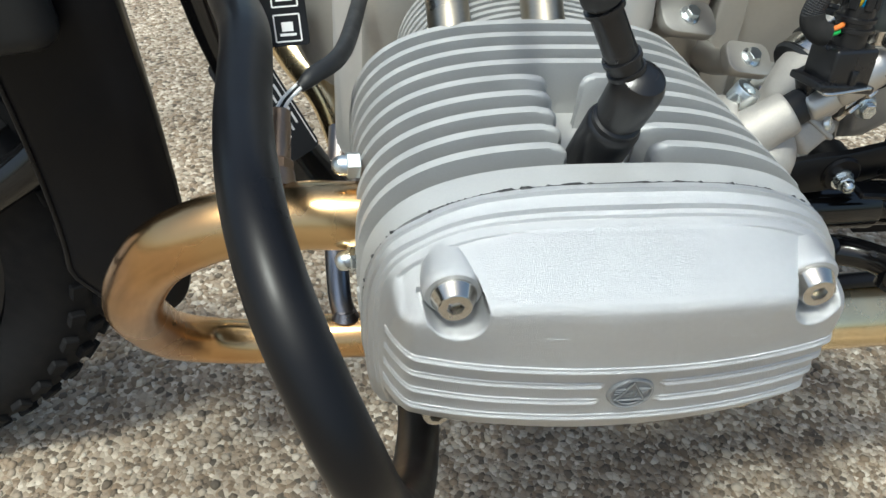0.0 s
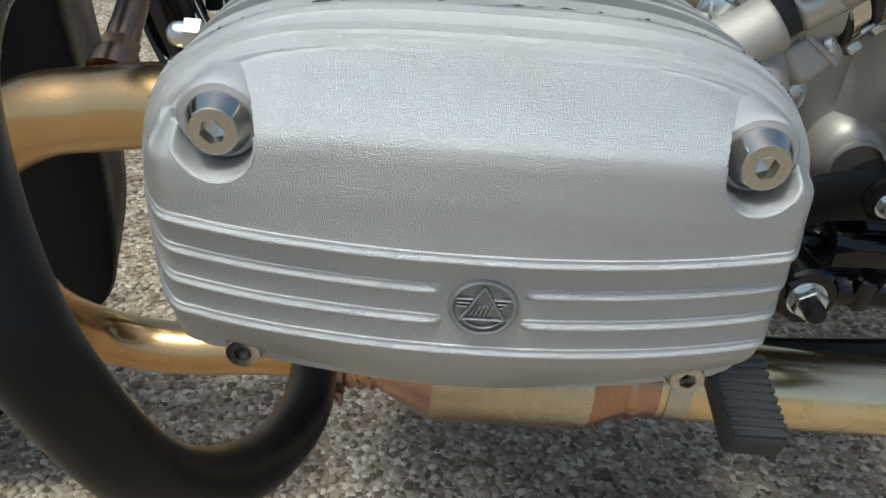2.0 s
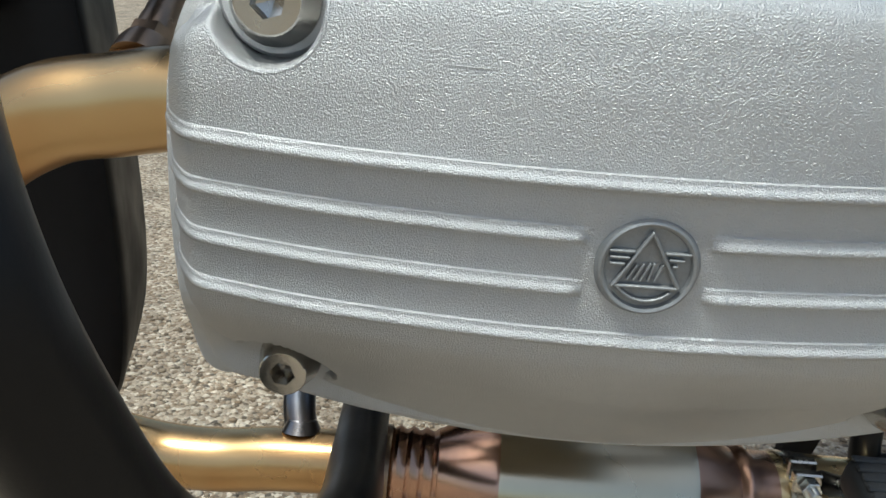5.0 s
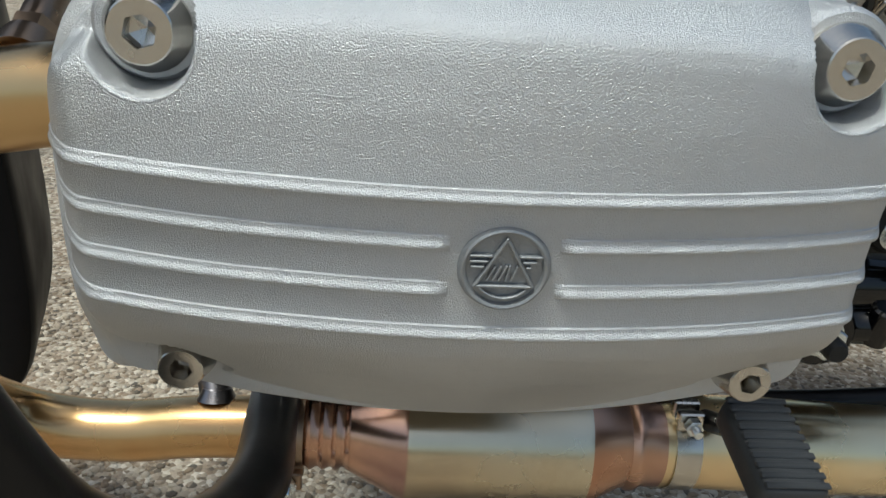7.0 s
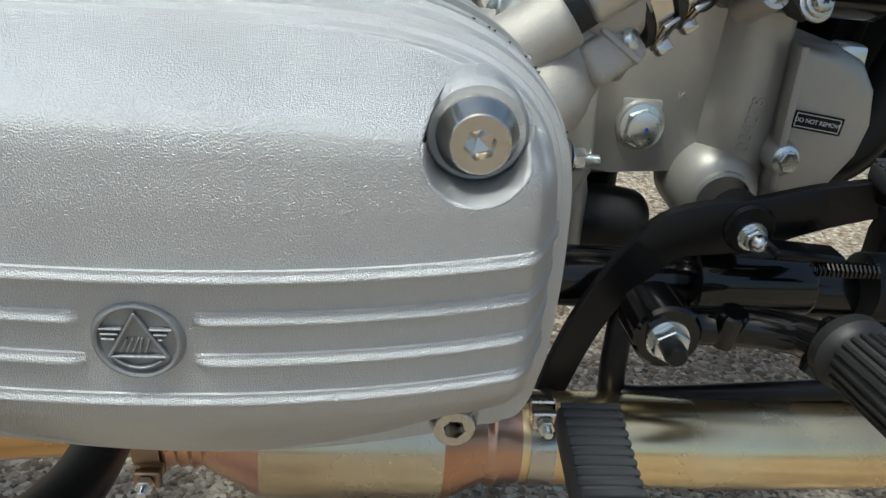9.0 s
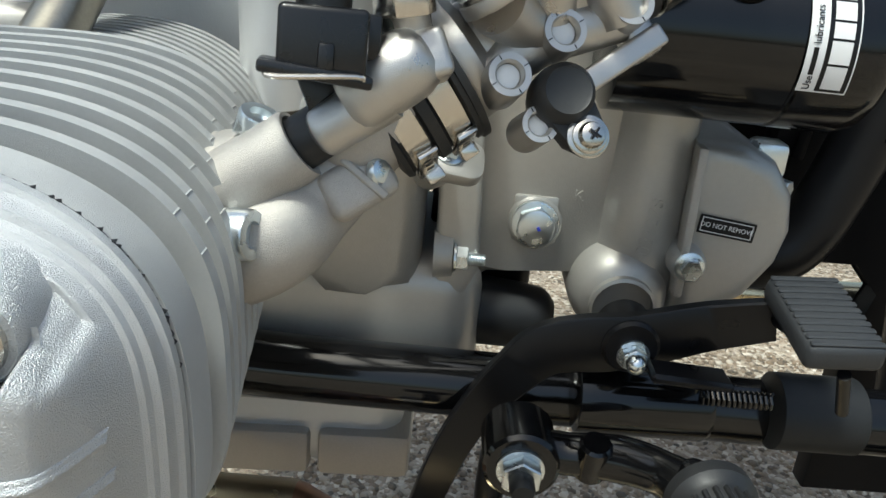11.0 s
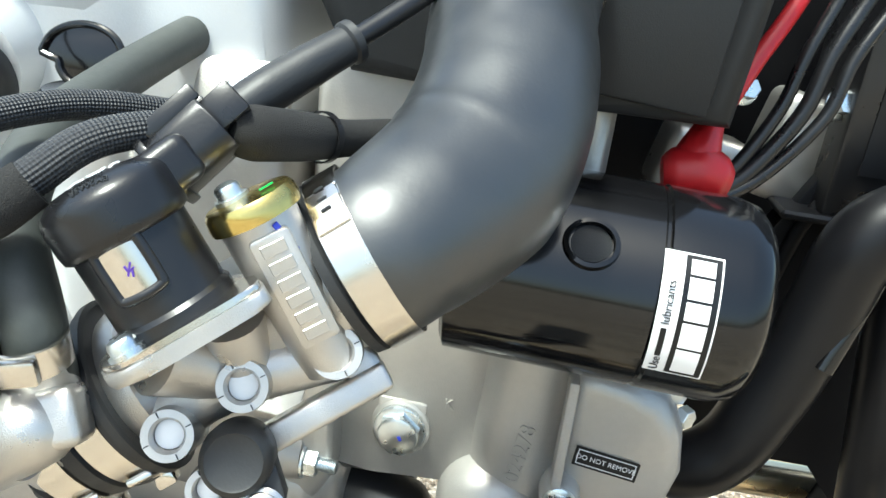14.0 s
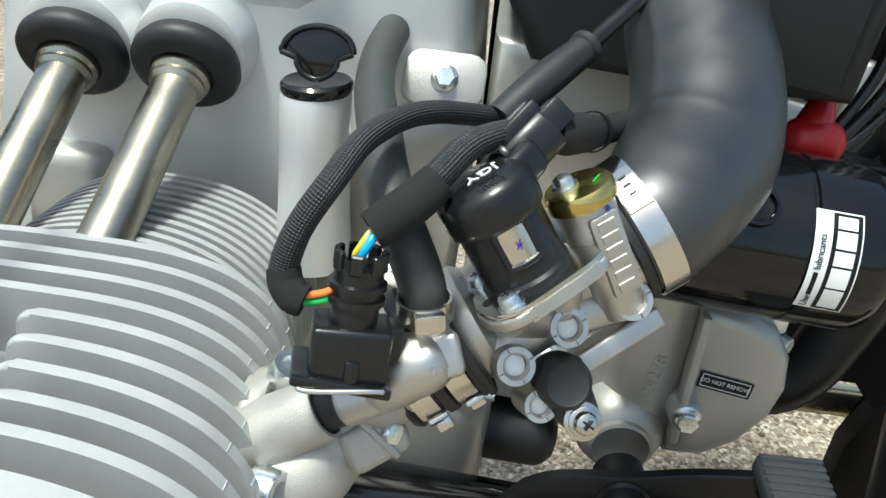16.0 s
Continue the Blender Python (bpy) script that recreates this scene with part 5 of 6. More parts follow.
def make_throttle():
    root = thing("fuel_injection_unit", "bare machined alloy throttle body with ports and sensor", "throttle unit")
    bm = bmesh.new()
    lathe(bm, [(0.0225, -0.003), (0.0240, 0.001), (0.0240, 0.006), (0.0205, 0.010), (0.0200, 0.050), (0.0240, 0.058), (0.0250, 0.069)], BORE, 44)
    part("bore_housing", bm, CAST, root)
    bm = bmesh.new()
    lathe(bm, [(0.0250, 0.0685), (0.0278, 0.0690), (0.0282, 0.0720), (0.0262, 0.0735), (0.0262, 0.085), (0.0270, 0.087)], BORE, 44)
    part("rubber_lip", bm, RUBBER, root)
    # casting between the ports
    bm = bmesh.new()
    tube(bm, [at(0.004, 0.014, -0.014), at(0.020, 0.016, -0.010), at(0.034, 0.016, -0.012), at(0.058, 0.014, -0.018)], [0.0085, 0.0105, 0.0095, 0.009], 24, 6)
    part("valve_block", bm, CAST, root)
    bm = bmesh.new()
    tube(bm, [at(0.014, 0.034, 0.004), at(0.020, 0.026, -0.002), at(0.028, 0.018, -0.010)], [0.0105, 0.0095, 0.0085], 24, 5)
    tube(bm, [at(0.036, 0.030, 0.004), at(0.034, 0.024, -0.004), at(0.031, 0.018, -0.012)], [0.0095, 0.0085, 0.0080], 24, 5)
    part("sensor_pedestal", bm, CAST, root)
    bm = bmesh.new()
    rbox(bm, (0.042, 0.0085, 0.014), axes(at(0.0475, 0.0120, -0.0315), AV, AU) @ pose(0, 0, 0, 0, 0, 2), 0.0016, 3)
    rbox(bm, (0.012, 0.020, 0.012), axes(at(0.0620, 0.0105, -0.026), AV, AU), 0.003, 3)
    part("lower_rail", bm, CAST, root)
    # web of the same casting, its shade put in as a brown colour
    bm = bmesh.new()
    rbox(bm, (0.020, 0.016, 0.014), axes(at(0.044, 0.012, -0.008), AV, AU), 0.003, 2)
    part("inner_web", bm, SENSOR, root, "casting web coloured brown as if in shade")
    # threaded ports
    for s, v, w, r in ((0.007, 0.0300, -0.017, 0.0076), (0.031, 0.0310, -0.014, 0.0076), (0.058, 0.0290, -0.0175, 0.0078), (0.009, 0.0250, -0.036, 0.0066)):
        m = turn(s, v, w, "v", "u")
        bm = bmesh.new()
        prof = [(r * 1.05, -0.020), (r, -0.002), (r * 0.96, 0.0), (r * 0.68, 0.0)]
        for k in range(3):
            prof += [(r * 0.64, -0.0006 - k * 0.0011), (r * 0.58, -0.0011 - k * 0.0011)]
        lathe(bm, prof + [(r * 0.58, -0.0040), (r * 0.30, -0.0036), (0, -0.0036)], m, 28)
        port = part("port", bm, CAST, root)
        for k in range(4):
            bm = bmesh.new()
            rbox(bm, (r * 0.22, 0.0003, 0.0003), m @ pose(r * 0.83 * math.cos(radians(90 * k)), r * 0.83 * math.sin(radians(90 * k)), 0.0001, 0, 0, 90 * k), 0)
            part("index_mark", bm, GREYPL, port)
        bm = bmesh.new()
        lathe(bm, [(r * 0.56, -0.0042), (r * 0.54, -0.0030), (r * 0.3, -0.0026), (0, -0.0025)], m, 24)
        part("port_plug", bm, WHITE, port, "pale plug inside the port")
    # capped pipe with retaining screw
    mc = turn(0.0205, 0.022, -0.0315, "v", "u")
    bm = bmesh.new()
    lathe(bm, [(0.0085, -0.012), (0.0104, -0.004), (0.0106, 0.004), (0.0100, 0.0085), (0.0080, 0.0110), (0.0072, 0.0106), (0, 0.0106)], mc, 36)
    part("rubber_cap", bm, RUBBER, root, "black rubber cap")
    bm = bmesh.new()
    prism(bm, [(-0.0104, 0.004), (0.0104, 0.004), (0.0076, -0.0155), (0.004, -0.0205), (-0.004, -0.0205), (-0.0076, -0.0155)], -0.004, 0.0050, mc, 0.0015, 2)
    part("cap_bracket", bm, RUBBER, root)
    mm = turn(0.0200, 0.0268, -0.0480, "v", "u")
    bm = bmesh.new()
    lathe(bm, [(0.0060, 0.0005), (0.0060, 0.0030), (0.0054, 0.0034), (0, 0.0034)], mm, 28)
    mm = mm @ pose(0, 0, 0.0020)
    cross_screw(bm, mm, 0.0046, 0.0046)
    lathe(bm, [(0.0074, -0.0020), (0.0074, -0.0010), (0.0068, -0.0006), (0, -0.0006)], mm, 32)
    scr = part("cap_screw", bm, NICKEL, root, "cross-head screw with washer")
    bm = bmesh.new()
    cross_mark(bm, mm @ pose(0, 0, 0.0011, 0, 0, 25), 0.0042, 0.0047)
    part("cross_recess", bm, PLASTIC, scr)
    # sensor: round cup with window, cap and plug
    tall = AW * 0.967 + AV * 0.25 - AU * 0.058
    f = axes(at(0.0255, 0.0350, 0.0107), tall, AU)
    seat = f
    rim = [(p.x, p.y) for p in spline([(-0.0230, -0.0030, 0), (-0.0205, -0.0135, 0), (-0.0125, -0.0200, 0), (0.003, -0.0196, 0), (0.0200, -0.0175, 0), (0.0240, -0.0125, 0),
                                       (0.0195, 0.005, 0), (0.009, 0.0180, 0), (-0.010, 0.0180, 0), (-0.0195, 0.010, 0), (-0.0230, -0.0030, 0)], 4)][:-1]
    bm = bmesh.new()
    prism(bm, [(x * 1.03, y * 1.03) for x, y in rim], -0.0058, -0.0012, f, 0.0012, 2)
    part("sensor_flange", bm, CAST, root)
    bm = bmesh.new()
    prism(bm, rim, -0.0011, 0.0008, f, 0.0004, 1)
    part("base_plate", bm, BAND, root, "bright sensor base plate")
    # raised disc in place of a hole, black for the shade inside it
    bm = bmesh.new()
    lathe(bm, [(0.0022, 0.0008), (0.0022, 0.0011), (0, 0.0011)], f @ pose(-0.0178, -0.0025, 0), 16)
    part("plate_hole", bm, PLASTIC, root)
    f = axes(at(0.0255, 0.0350, 0.0100), tall, AU)
    bm = bmesh.new()
    lathe(bm, [(0.0166, -0.0040), (0.0168, 0.0045), (0.0158, 0.0058), (0.0158, 0.026), (0.0160, 0.040), (0, 0.040)], f, 48)
    tps = part("position_sensor", bm, PLASTIC, root, "black plastic throttle sensor with silver window")
    DOME = [(0.0178, 0.0382), (0.0167, 0.0403), (0.0120, 0.0431), (0.006, 0.0440), (0, 0.0440)]
    bm = bmesh.new()
    lathe(bm, [(0.0160, 0.0262), (0.0176, 0.0272), (0.0180, 0.0300), (0.0180, 0.0360), *DOME], f, 48)
    rbox(bm, (0.022, 0.0195, 0.0145), f @ pose(0.0130, 0.0070, 0.0362, 0, -8, 22), 0.0042, 4)
    part("sensor_cap", bm, PLASTIC, tps, sharp=60)
    def on_drum(deg, h, r):
        return f @ Vector((r * math.sin(radians(deg)), -r * math.cos(radians(deg)), h))
    loop = [(q, z + 0.0035) for q, z in ((-27, 0.0115), (-27, 0.0215), (-24, 0.0235), (-6, 0.0240), (14, 0.0235), (17, 0.0215), (17, 0.0115), (14, 0.0095), (-6, 0.0090), (-24, 0.0095), (-27, 0.0115))]
    bm = bmesh.new()
    tube(bm, [on_drum(q, z, 0.0158) for q, z in loop], 0.0014, 12, 5)
    part("window_frame", bm, PLASTIC, tps)
    bm = bmesh.new()
    cols = [[bm.verts.new(on_drum(q, z, 0.0161)) for z in (0.0135, 0.0265)] for q in range(-27, 18, 2)]
    for A, B in zip(cols, cols[1:]):
        bm.faces.new((A[0], B[0], B[1], A[1]))
    win = part("silver_window", bm, BAND, tps, "silver window with purple pen mark")
    g = axes(on_drum(-3, 0.0200, 0.0161), on_drum(-3, 0.0200, 1.0) - on_drum(-3, 0.0200, 0.0), AU)
    bm = bmesh.new()
    for x, y, a, l in ((0.0, 0.0, 55, 0.0036), (0.0005, -0.0003, 20, 0.0018), (-0.0006, 0.0003, 100, 0.0018), (0.0004, -0.0011, 75, 0.0022)):
        rbox(bm, (l, 0.0005, 0.0002), g @ pose(x, y, 0.0002, 0, 0, a), 0)
    part("pen_mark", bm, PURPLE, win)
    # plug on top of the sensor
    h = axes(Vector((0.1800, 0.1480, 0.7040)), AU + AW * 0.32, AV)
    bm = bmesh.new()
    prism(bm, rrect(0.0215, 0.0185, 0.0065, 6), -0.0105, 0.0095, h, 0.0008, 2)
    plug = part("sensor_plug", bm, PLASTIC, root, "black plastic connector plug")
    bm = bmesh.new()
    prism(bm, rrect(0.0250, 0.0215, 0.0075, 6), -0.0115, -0.0085, h, 0.0006, 2)
    part("plug_collar", bm, PLASTIC, plug)
    for nm, size, off in (("plug_latch", (0.0050, 0.0036, 0.0230), (0.0020, -0.0108, -0.001)), ("plug_rail", (0.0020, 0.0052, 0.0210), (-0.0080, -0.0095, 0.001)),
                          ("plug_rail", (0.0020, 0.0052, 0.0180), (0.0085, -0.0090, 0.002)), ("plug_tail", (0.0125, 0.0105, 0.011), (0.001, -0.001, 0.0135))):
        bm = bmesh.new()
        rbox(bm, size, h @ pose(*off), 0.0011, 2)
        part(nm, bm, PLASTIC, plug)
    # print that follows the domed cap, its upper edge towards the rider's side
    for nm, word, size, row, mat in (("sensor_code", "JGY", 0.0080, 0.0040, WHITE), ("sensor_part_code", "EM20ASR", 0.0026, 0.0135, GREYPL), ("sensor_part_code", "202230", 0.0026, 0.0108, GREYPL)):
        ob = letters(nm, word, size, PLACE.inverted(), mat, tps, 0.0002)
        for v in ob.data.vertices:
            x, y = 0.001 - v.co.x, -(row + v.co.y)
            z = float(np.interp(math.hypot(x, y), [r for r, q in DOME[::-1]], [q for r, q in DOME[::-1]]))
            v.co = PLACE @ f @ Vector((x, y, z + 0.0003 + v.co.z))
    # sensor screws
    for x, y in ((-0.0125, -0.0150), (-0.0150, 0.0140)):
        bm = bmesh.new()
        mm = seat @ pose(x, y, 0.0008)
        cross_screw(bm, mm, 0.0040, 0.0040, 0.0050)
        sc = part("sensor_screw", bm, STEEL, root, "cross-head screw")
        bm = bmesh.new()
        cross_mark(bm, mm @ pose(0, 0, 0.0011), 0.0038, 0.0041)
        part("cross_recess", bm, PLASTIC, sc)
    # regulator column with gold cap
    f = axes(at(0.0555, 0.0237, -0.0108), AW * 0.947 + AV * 0.32, AU)
    bm = bmesh.new()
    lathe(bm, [(0.0085, -0.010), (0.0095, 0.0), (0.0105, 0.016), (0.0112, 0.036), (0.0112, 0.0390)], f, 36)
    part("regulator_column", bm, CAST, root)
    bm = bmesh.new()
    prism(bm, rrect(0.0115, 0.034, 0.0015, 3), 0.0080, 0.0118, axes(f @ Vector((0.001, 0, 0.0190)), AV - AW * 0.38, AU), 0.0006, 2)
    plate = part("name_plate", bm, CAST, root, "raised cast name plate")
    q = axes(f @ Vector((0.001, 0, 0.0190)), AV - AW * 0.38, AU)
    for k in range(6):
        bm = bmesh.new()
        rbox(bm, (0.0070, 0.0036, 0.0006), q @ pose(0, 0.0130 - k * 0.0052, 0.0119), 0.0002, 1)
        part("name_bar", bm, CAST, plate)
    bm = bmesh.new()
    lathe(bm, [(0.0112, 0.0385), (0.0132, 0.0390), (0.0134, 0.0410), (0.0132, 0.0435), (0.0122, 0.0450), (0.006, 0.0456), (0, 0.0457)], f, 40)
    cap = part("gold_cap", bm, BRASS, root, "gold zinc-plated round cap")
    bm = bmesh.new()
    cross_screw(bm, f @ pose(-0.004, 0.001, 0.0455), 0.0038, 0.0040, 0.0050)
    part("cap_screw", bm, STEEL, cap)
    bm = bmesh.new()
    rbox(bm, (0.0018, 0.0006, 0.010), f @ pose(0.0050, -0.0104, 0.0325, 0, -14, 25), 0.0002, 1)
    part("pen_stroke", bm, BLUEINK, root)
    bm = bmesh.new()
    rbox(bm, (0.0045, 0.0005, 0.0004), f @ pose(0.006, -0.005, 0.0461, 0, 0, 30), 0)
    part("pen_tick", bm, GREENW, cap)


make_throttle()


# ---------- injector ----------
def make_injector():
    root = thing("fuel_injector", "black fuel injector with alloy fuel cup and connector", "fuel injector")
    d, a = INJ_D, INJ
    bm = bmesh.new()
    tube(bm, [a - d * 0.010, a + d * 0.026], 0.0094, 32, 1)
    part("injector_barrel", bm, RUBBER, root)
    # alloy cup over the injector's end, with a retaining arm along its front
    bm = bmesh.new()
    lathe(bm, [(0.0095, 0.0215), (0.0112, 0.0230), (0.0120, 0.0260), (0.0122, 0.0400), (0.0118, 0.0460), (0.0100, 0.0505), (0.0065, 0.0530), (0, 0.0540)], axes(a + AV * 0.0035 + INJ_U * 0.0025, d, (0, 0, 1)), 44)
    cup = part("fuel_cup", bm, CAST, root, "cast alloy fuel cup")
    arm = a + AV * 0.0040 - INJ_U * 0.0016
    bm = bmesh.new()
    tube(bm, [arm + d * 0.0062, arm + d * 0.0085, arm + d * 0.018, arm + d * 0.034], [0.0066, 0.0086, 0.0090, 0.0096], 32, 5)
    part("cup_arm", bm, CAST, cup)
    bm = bmesh.new()
    rbox(bm, (0.0165, 0.0165, 0.0150), axes((0.1582, 0.1095, 0.6352), AV, d * 0.9 - INJ_U * 0.25), 0.0030, 4)
    part("elbow_pad", bm, CAST, cup, sharp=60)
    bm = bmesh.new()
    tube(bm, [(0.1555, 0.1160, 0.634), (0.1530, 0.1140, 0.645), (0.1515, 0.1120, 0.654)], [0.0085, 0.0072, 0.0070], 24, 4)
    part("inlet_spigot", bm, CAST, cup)
    bm = bmesh.new()
    mm = axes((0.1445, 0.1125, 0.5955), (0.75, -0.60, 0.35), INJ_U)
    cross_screw(bm, mm, 0.0048, 0.0034)
    part("leg_screw", bm, STEEL, root, "zinc cross-head screw")
    # connector block
    up = Vector((0.03, 0.16, 1)).normalized()
    o = Vector((0.1275, 0.098, 0.640))
    m = axes(o, up, (1, 0.18, -0.1))
    bm = bmesh.new()
    rbox(bm, (0.027, 0.020, 0.022), m, 0.002, 3)
    con = part("connector_block", bm, PLASTIC, root)
    for nm, size, q in (("connector_skirt", (0.0345, 0.0245, 0.0042), pose(-0.0018, 0, -0.0088, 0, 5, 0)), ("latch_tab", (0.005, 0.006, 0.009), pose(0.001, -0.0085, -0.004)),
                        ("side_guide", (0.008, 0.012, 0.014), pose(0.014, 0.004, 0.003)), ("injector_socket", (0.011, 0.010, 0.022), pose(0.002, 0.017, -0.018, 0, -24, 0))):
        bm = bmesh.new()
        rbox(bm, size, m @ q, 0.0012, 2)
        part(nm, bm, PLASTIC, con)
    bm = bmesh.new()
    lathe(bm, [(0.0085, 0.008), (0.0085, 0.018), (0.0100, 0.0185), (0.0100, 0.0205), (0.0088, 0.021), (0.0088, 0.023), (0.0100, 0.0235), (0.0100, 0.0255), (0.0085, 0.026), (0.0085, 0.031), (0, 0.031)], m, 28)
    part("connector_neck", bm, PLASTIC, con)
    for k in range(7):
        bm = bmesh.new()
        rbox(bm, (0.0024, 0.0046, 0.0070), m @ pose(0.0080 * math.cos(k * 0.9), 0.0080 * math.sin(k * 0.9), 0.0330, 0, 0, math.degrees(k * 0.9)), 0.0006, 1)
        part("neck_tab", bm, PLASTIC, con)
    bm = bmesh.new()
    tube(bm, [m @ Vector(p) for p in ((-0.0150, 0.006, -0.0080), (-0.0165, -0.009, -0.0095), (-0.0125, -0.0125, -0.0103), (0.010, -0.0125, -0.0085), (0.0125, -0.011, -0.010))], 0.0009, 10, 4)
    part("wire_clip", bm, BAND, con, "bright wire retaining clip")


make_injector()


# ---------- hoses and wiring ----------
def make_hoses():
    root = thing("fuel_hose", "thick dusty black rubber fuel hose", "hose")
    bm = bmesh.new()
    tube(bm, [(0.1525, 0.1161, 0.6400), (0.1485, 0.1172, 0.6600), (0.1340, 0.1340, 0.6815), (0.1230, 0.1720, 0.6935), (0.1120, 0.2300, 0.6965), (0.1081, 0.2860, 0.7010), (0.1126, 0.3400, 0.7095), (0.1220, 0.3770, 0.7190), (0.1420, 0.4186, 0.7300)],
         [0.0085, 0.0086, 0.0088, 0.0090, 0.0092, 0.0094, 0.0095, 0.0095, 0.0095], 28, 7)
    part("hose", bm, HOSE, root)
    bm = bmesh.new()
    m = axes((0.1512, 0.1120, 0.6530), (-0.14, -0.05, 1), (0.25, -1, 0))
    lathe(bm, [(0.0090, -0.0040), (0.0101, -0.0040), (0.0101, 0.0040), (0.0090, 0.0040)], m, 36, closed=True)
    rbox(bm, (0.004, 0.011, 0.0075), m @ pose(0.0108, 0, 0, 0, 0, 0), 0.0012, 2)
    part("hose_clamp_band", bm, BAND, root, "small steel ear clamp")
    root = thing("throttle_cable", "black throttle cable with rubber boot", "cable")
    bm = bmesh.new()
    tube(bm, [(0.1700, 0.1930, 0.6985), (0.1810, 0.2050, 0.7080), (0.1920, 0.2170, 0.7165), (0.2040, 0.2297, 0.7250)], [0.0075, 0.0080, 0.0078, 0.0070], 24, 5)
    lathe(bm, [(0.0072, -0.002), (0.0082, -0.001), (0.0082, 0.002), (0.0062, 0.003)], axes((0.2040, 0.2297, 0.7250), (0.60, 0.63, 0.43)), 24)
    part("boot", bm, RUBBER, root)
    bm = bmesh.new()
    tube(bm, [(0.200, 0.2255, 0.7222), (0.2140, 0.2420, 0.7330), (0.232, 0.264, 0.748), (0.255, 0.29, 0.770), (0.28, 0.32, 0.80)], 0.0040, 16, 5)
    part("inner_cable", bm, PLASTIC, root)


make_hoses()


def make_harness():
    root = thing("wiring_harness", "braided black wiring harness with felt sleeve and coloured wires", "wiring harness")
    bm = bmesh.new()
    tube(bm, [(0.1960, 0.2200, 0.6900), (0.1753, 0.2039, 0.6964), (0.1592, 0.1848, 0.7020), (0.1449, 0.1669, 0.7065), (0.1336, 0.1492, 0.7079), (0.1232, 0.1253, 0.7057), (0.1168, 0.1063, 0.6980), (0.1077, 0.1013, 0.6819), (0.1034, 0.1006, 0.6667), (0.1060, 0.0975, 0.6590)],
         [0.0046] * 7 + [0.0048, 0.0052, 0.0052], 22, 9, uv=(36, 1250))
    part("long_branch", bm, BRAID, root, "black braided sleeve")
    bm = bmesh.new()
    tube(bm, [(0.192, 0.176, 0.703), (0.176, 0.152, 0.708), (0.160, 0.133, 0.707), (0.150, 0.120, 0.699), (0.142, 0.111, 0.6905)], [0.0048, 0.0050, 0.0052, 0.0054, 0.0054], 22, 9, uv=(36, 1250))
    part("short_branch", bm, BRAID, root, "black braided sleeve")
    bm = bmesh.new()
    tube(bm, [(0.1500, 0.1185, 0.6975), (0.1440, 0.1130, 0.6920), (0.1365, 0.1080, 0.6865), (0.1310, 0.1050, 0.6825)], [0.0068, 0.0073, 0.0073, 0.0068], 24, 8)
    part("felt_sleeve", bm, FOAM, root, "fuzzy black felt sleeve")
    bm = bmesh.new()
    tube(bm, [(0.1034, 0.1000, 0.6670), (0.1046, 0.0985, 0.6625), (0.1080, 0.0962, 0.6592), (0.1118, 0.0956, 0.6580)], [0.0058, 0.0061, 0.0061, 0.0056], 22, 6)
    part("felt_end", bm, FOAM, root, "fuzzy black felt end wrap")
    for col, name, off in ((BLUEW, "blue_wire", 0.0), (YELLOWW, "yellow_wire", -0.0022)):
        bm = bmesh.new()
        tube(bm, [(0.1335 + off, 0.104, 0.6840), (0.1310 + off, 0.1005, 0.6800), (0.1290 + off, 0.0995, 0.6755), (0.1285 + off, 0.101, 0.668)], 0.0016 if name == "blue_wire" else 0.0011, 10, 5)
        part(name, bm, col, root)
    for col, name, off in ((ORANGEW, "orange_wire", 0.0016), (GREENW, "green_wire", -0.0012)):
        bm = bmesh.new()
        tube(bm, [(0.109, 0.096, 0.6585 + off), (0.1145, 0.0965, 0.6590 + off), (0.1205, 0.098, 0.6610 + off), (0.127, 0.103, 0.6650 + off)], 0.0013, 10, 5)
        part(name, bm, col, root)
    bm = bmesh.new()
    tube(bm, [(0.188, 0.152, 0.7095), (0.194, 0.158, 0.7075), (0.2035, 0.176, 0.7035), (0.213, 0.195, 0.6995), (0.232, 0.225, 0.696), (0.262, 0.26, 0.690)], [0.0065, 0.0082, 0.0078, 0.0062, 0.006, 0.006], 22, 7)
    part("felt_wrap", bm, FOAM, root, "black felt tape wrap")
    bm = bmesh.new()
    lathe(bm, [(0.0078, -0.0012), (0.0084, -0.0012), (0.0084, 0.0012), (0.0078, 0.0012)], axes((0.2075, 0.184, 0.7018), (0.45, 0.85, -0.15)), 24, closed=True)
    part("cable_tie", bm, PLASTIC, root)


make_harness()


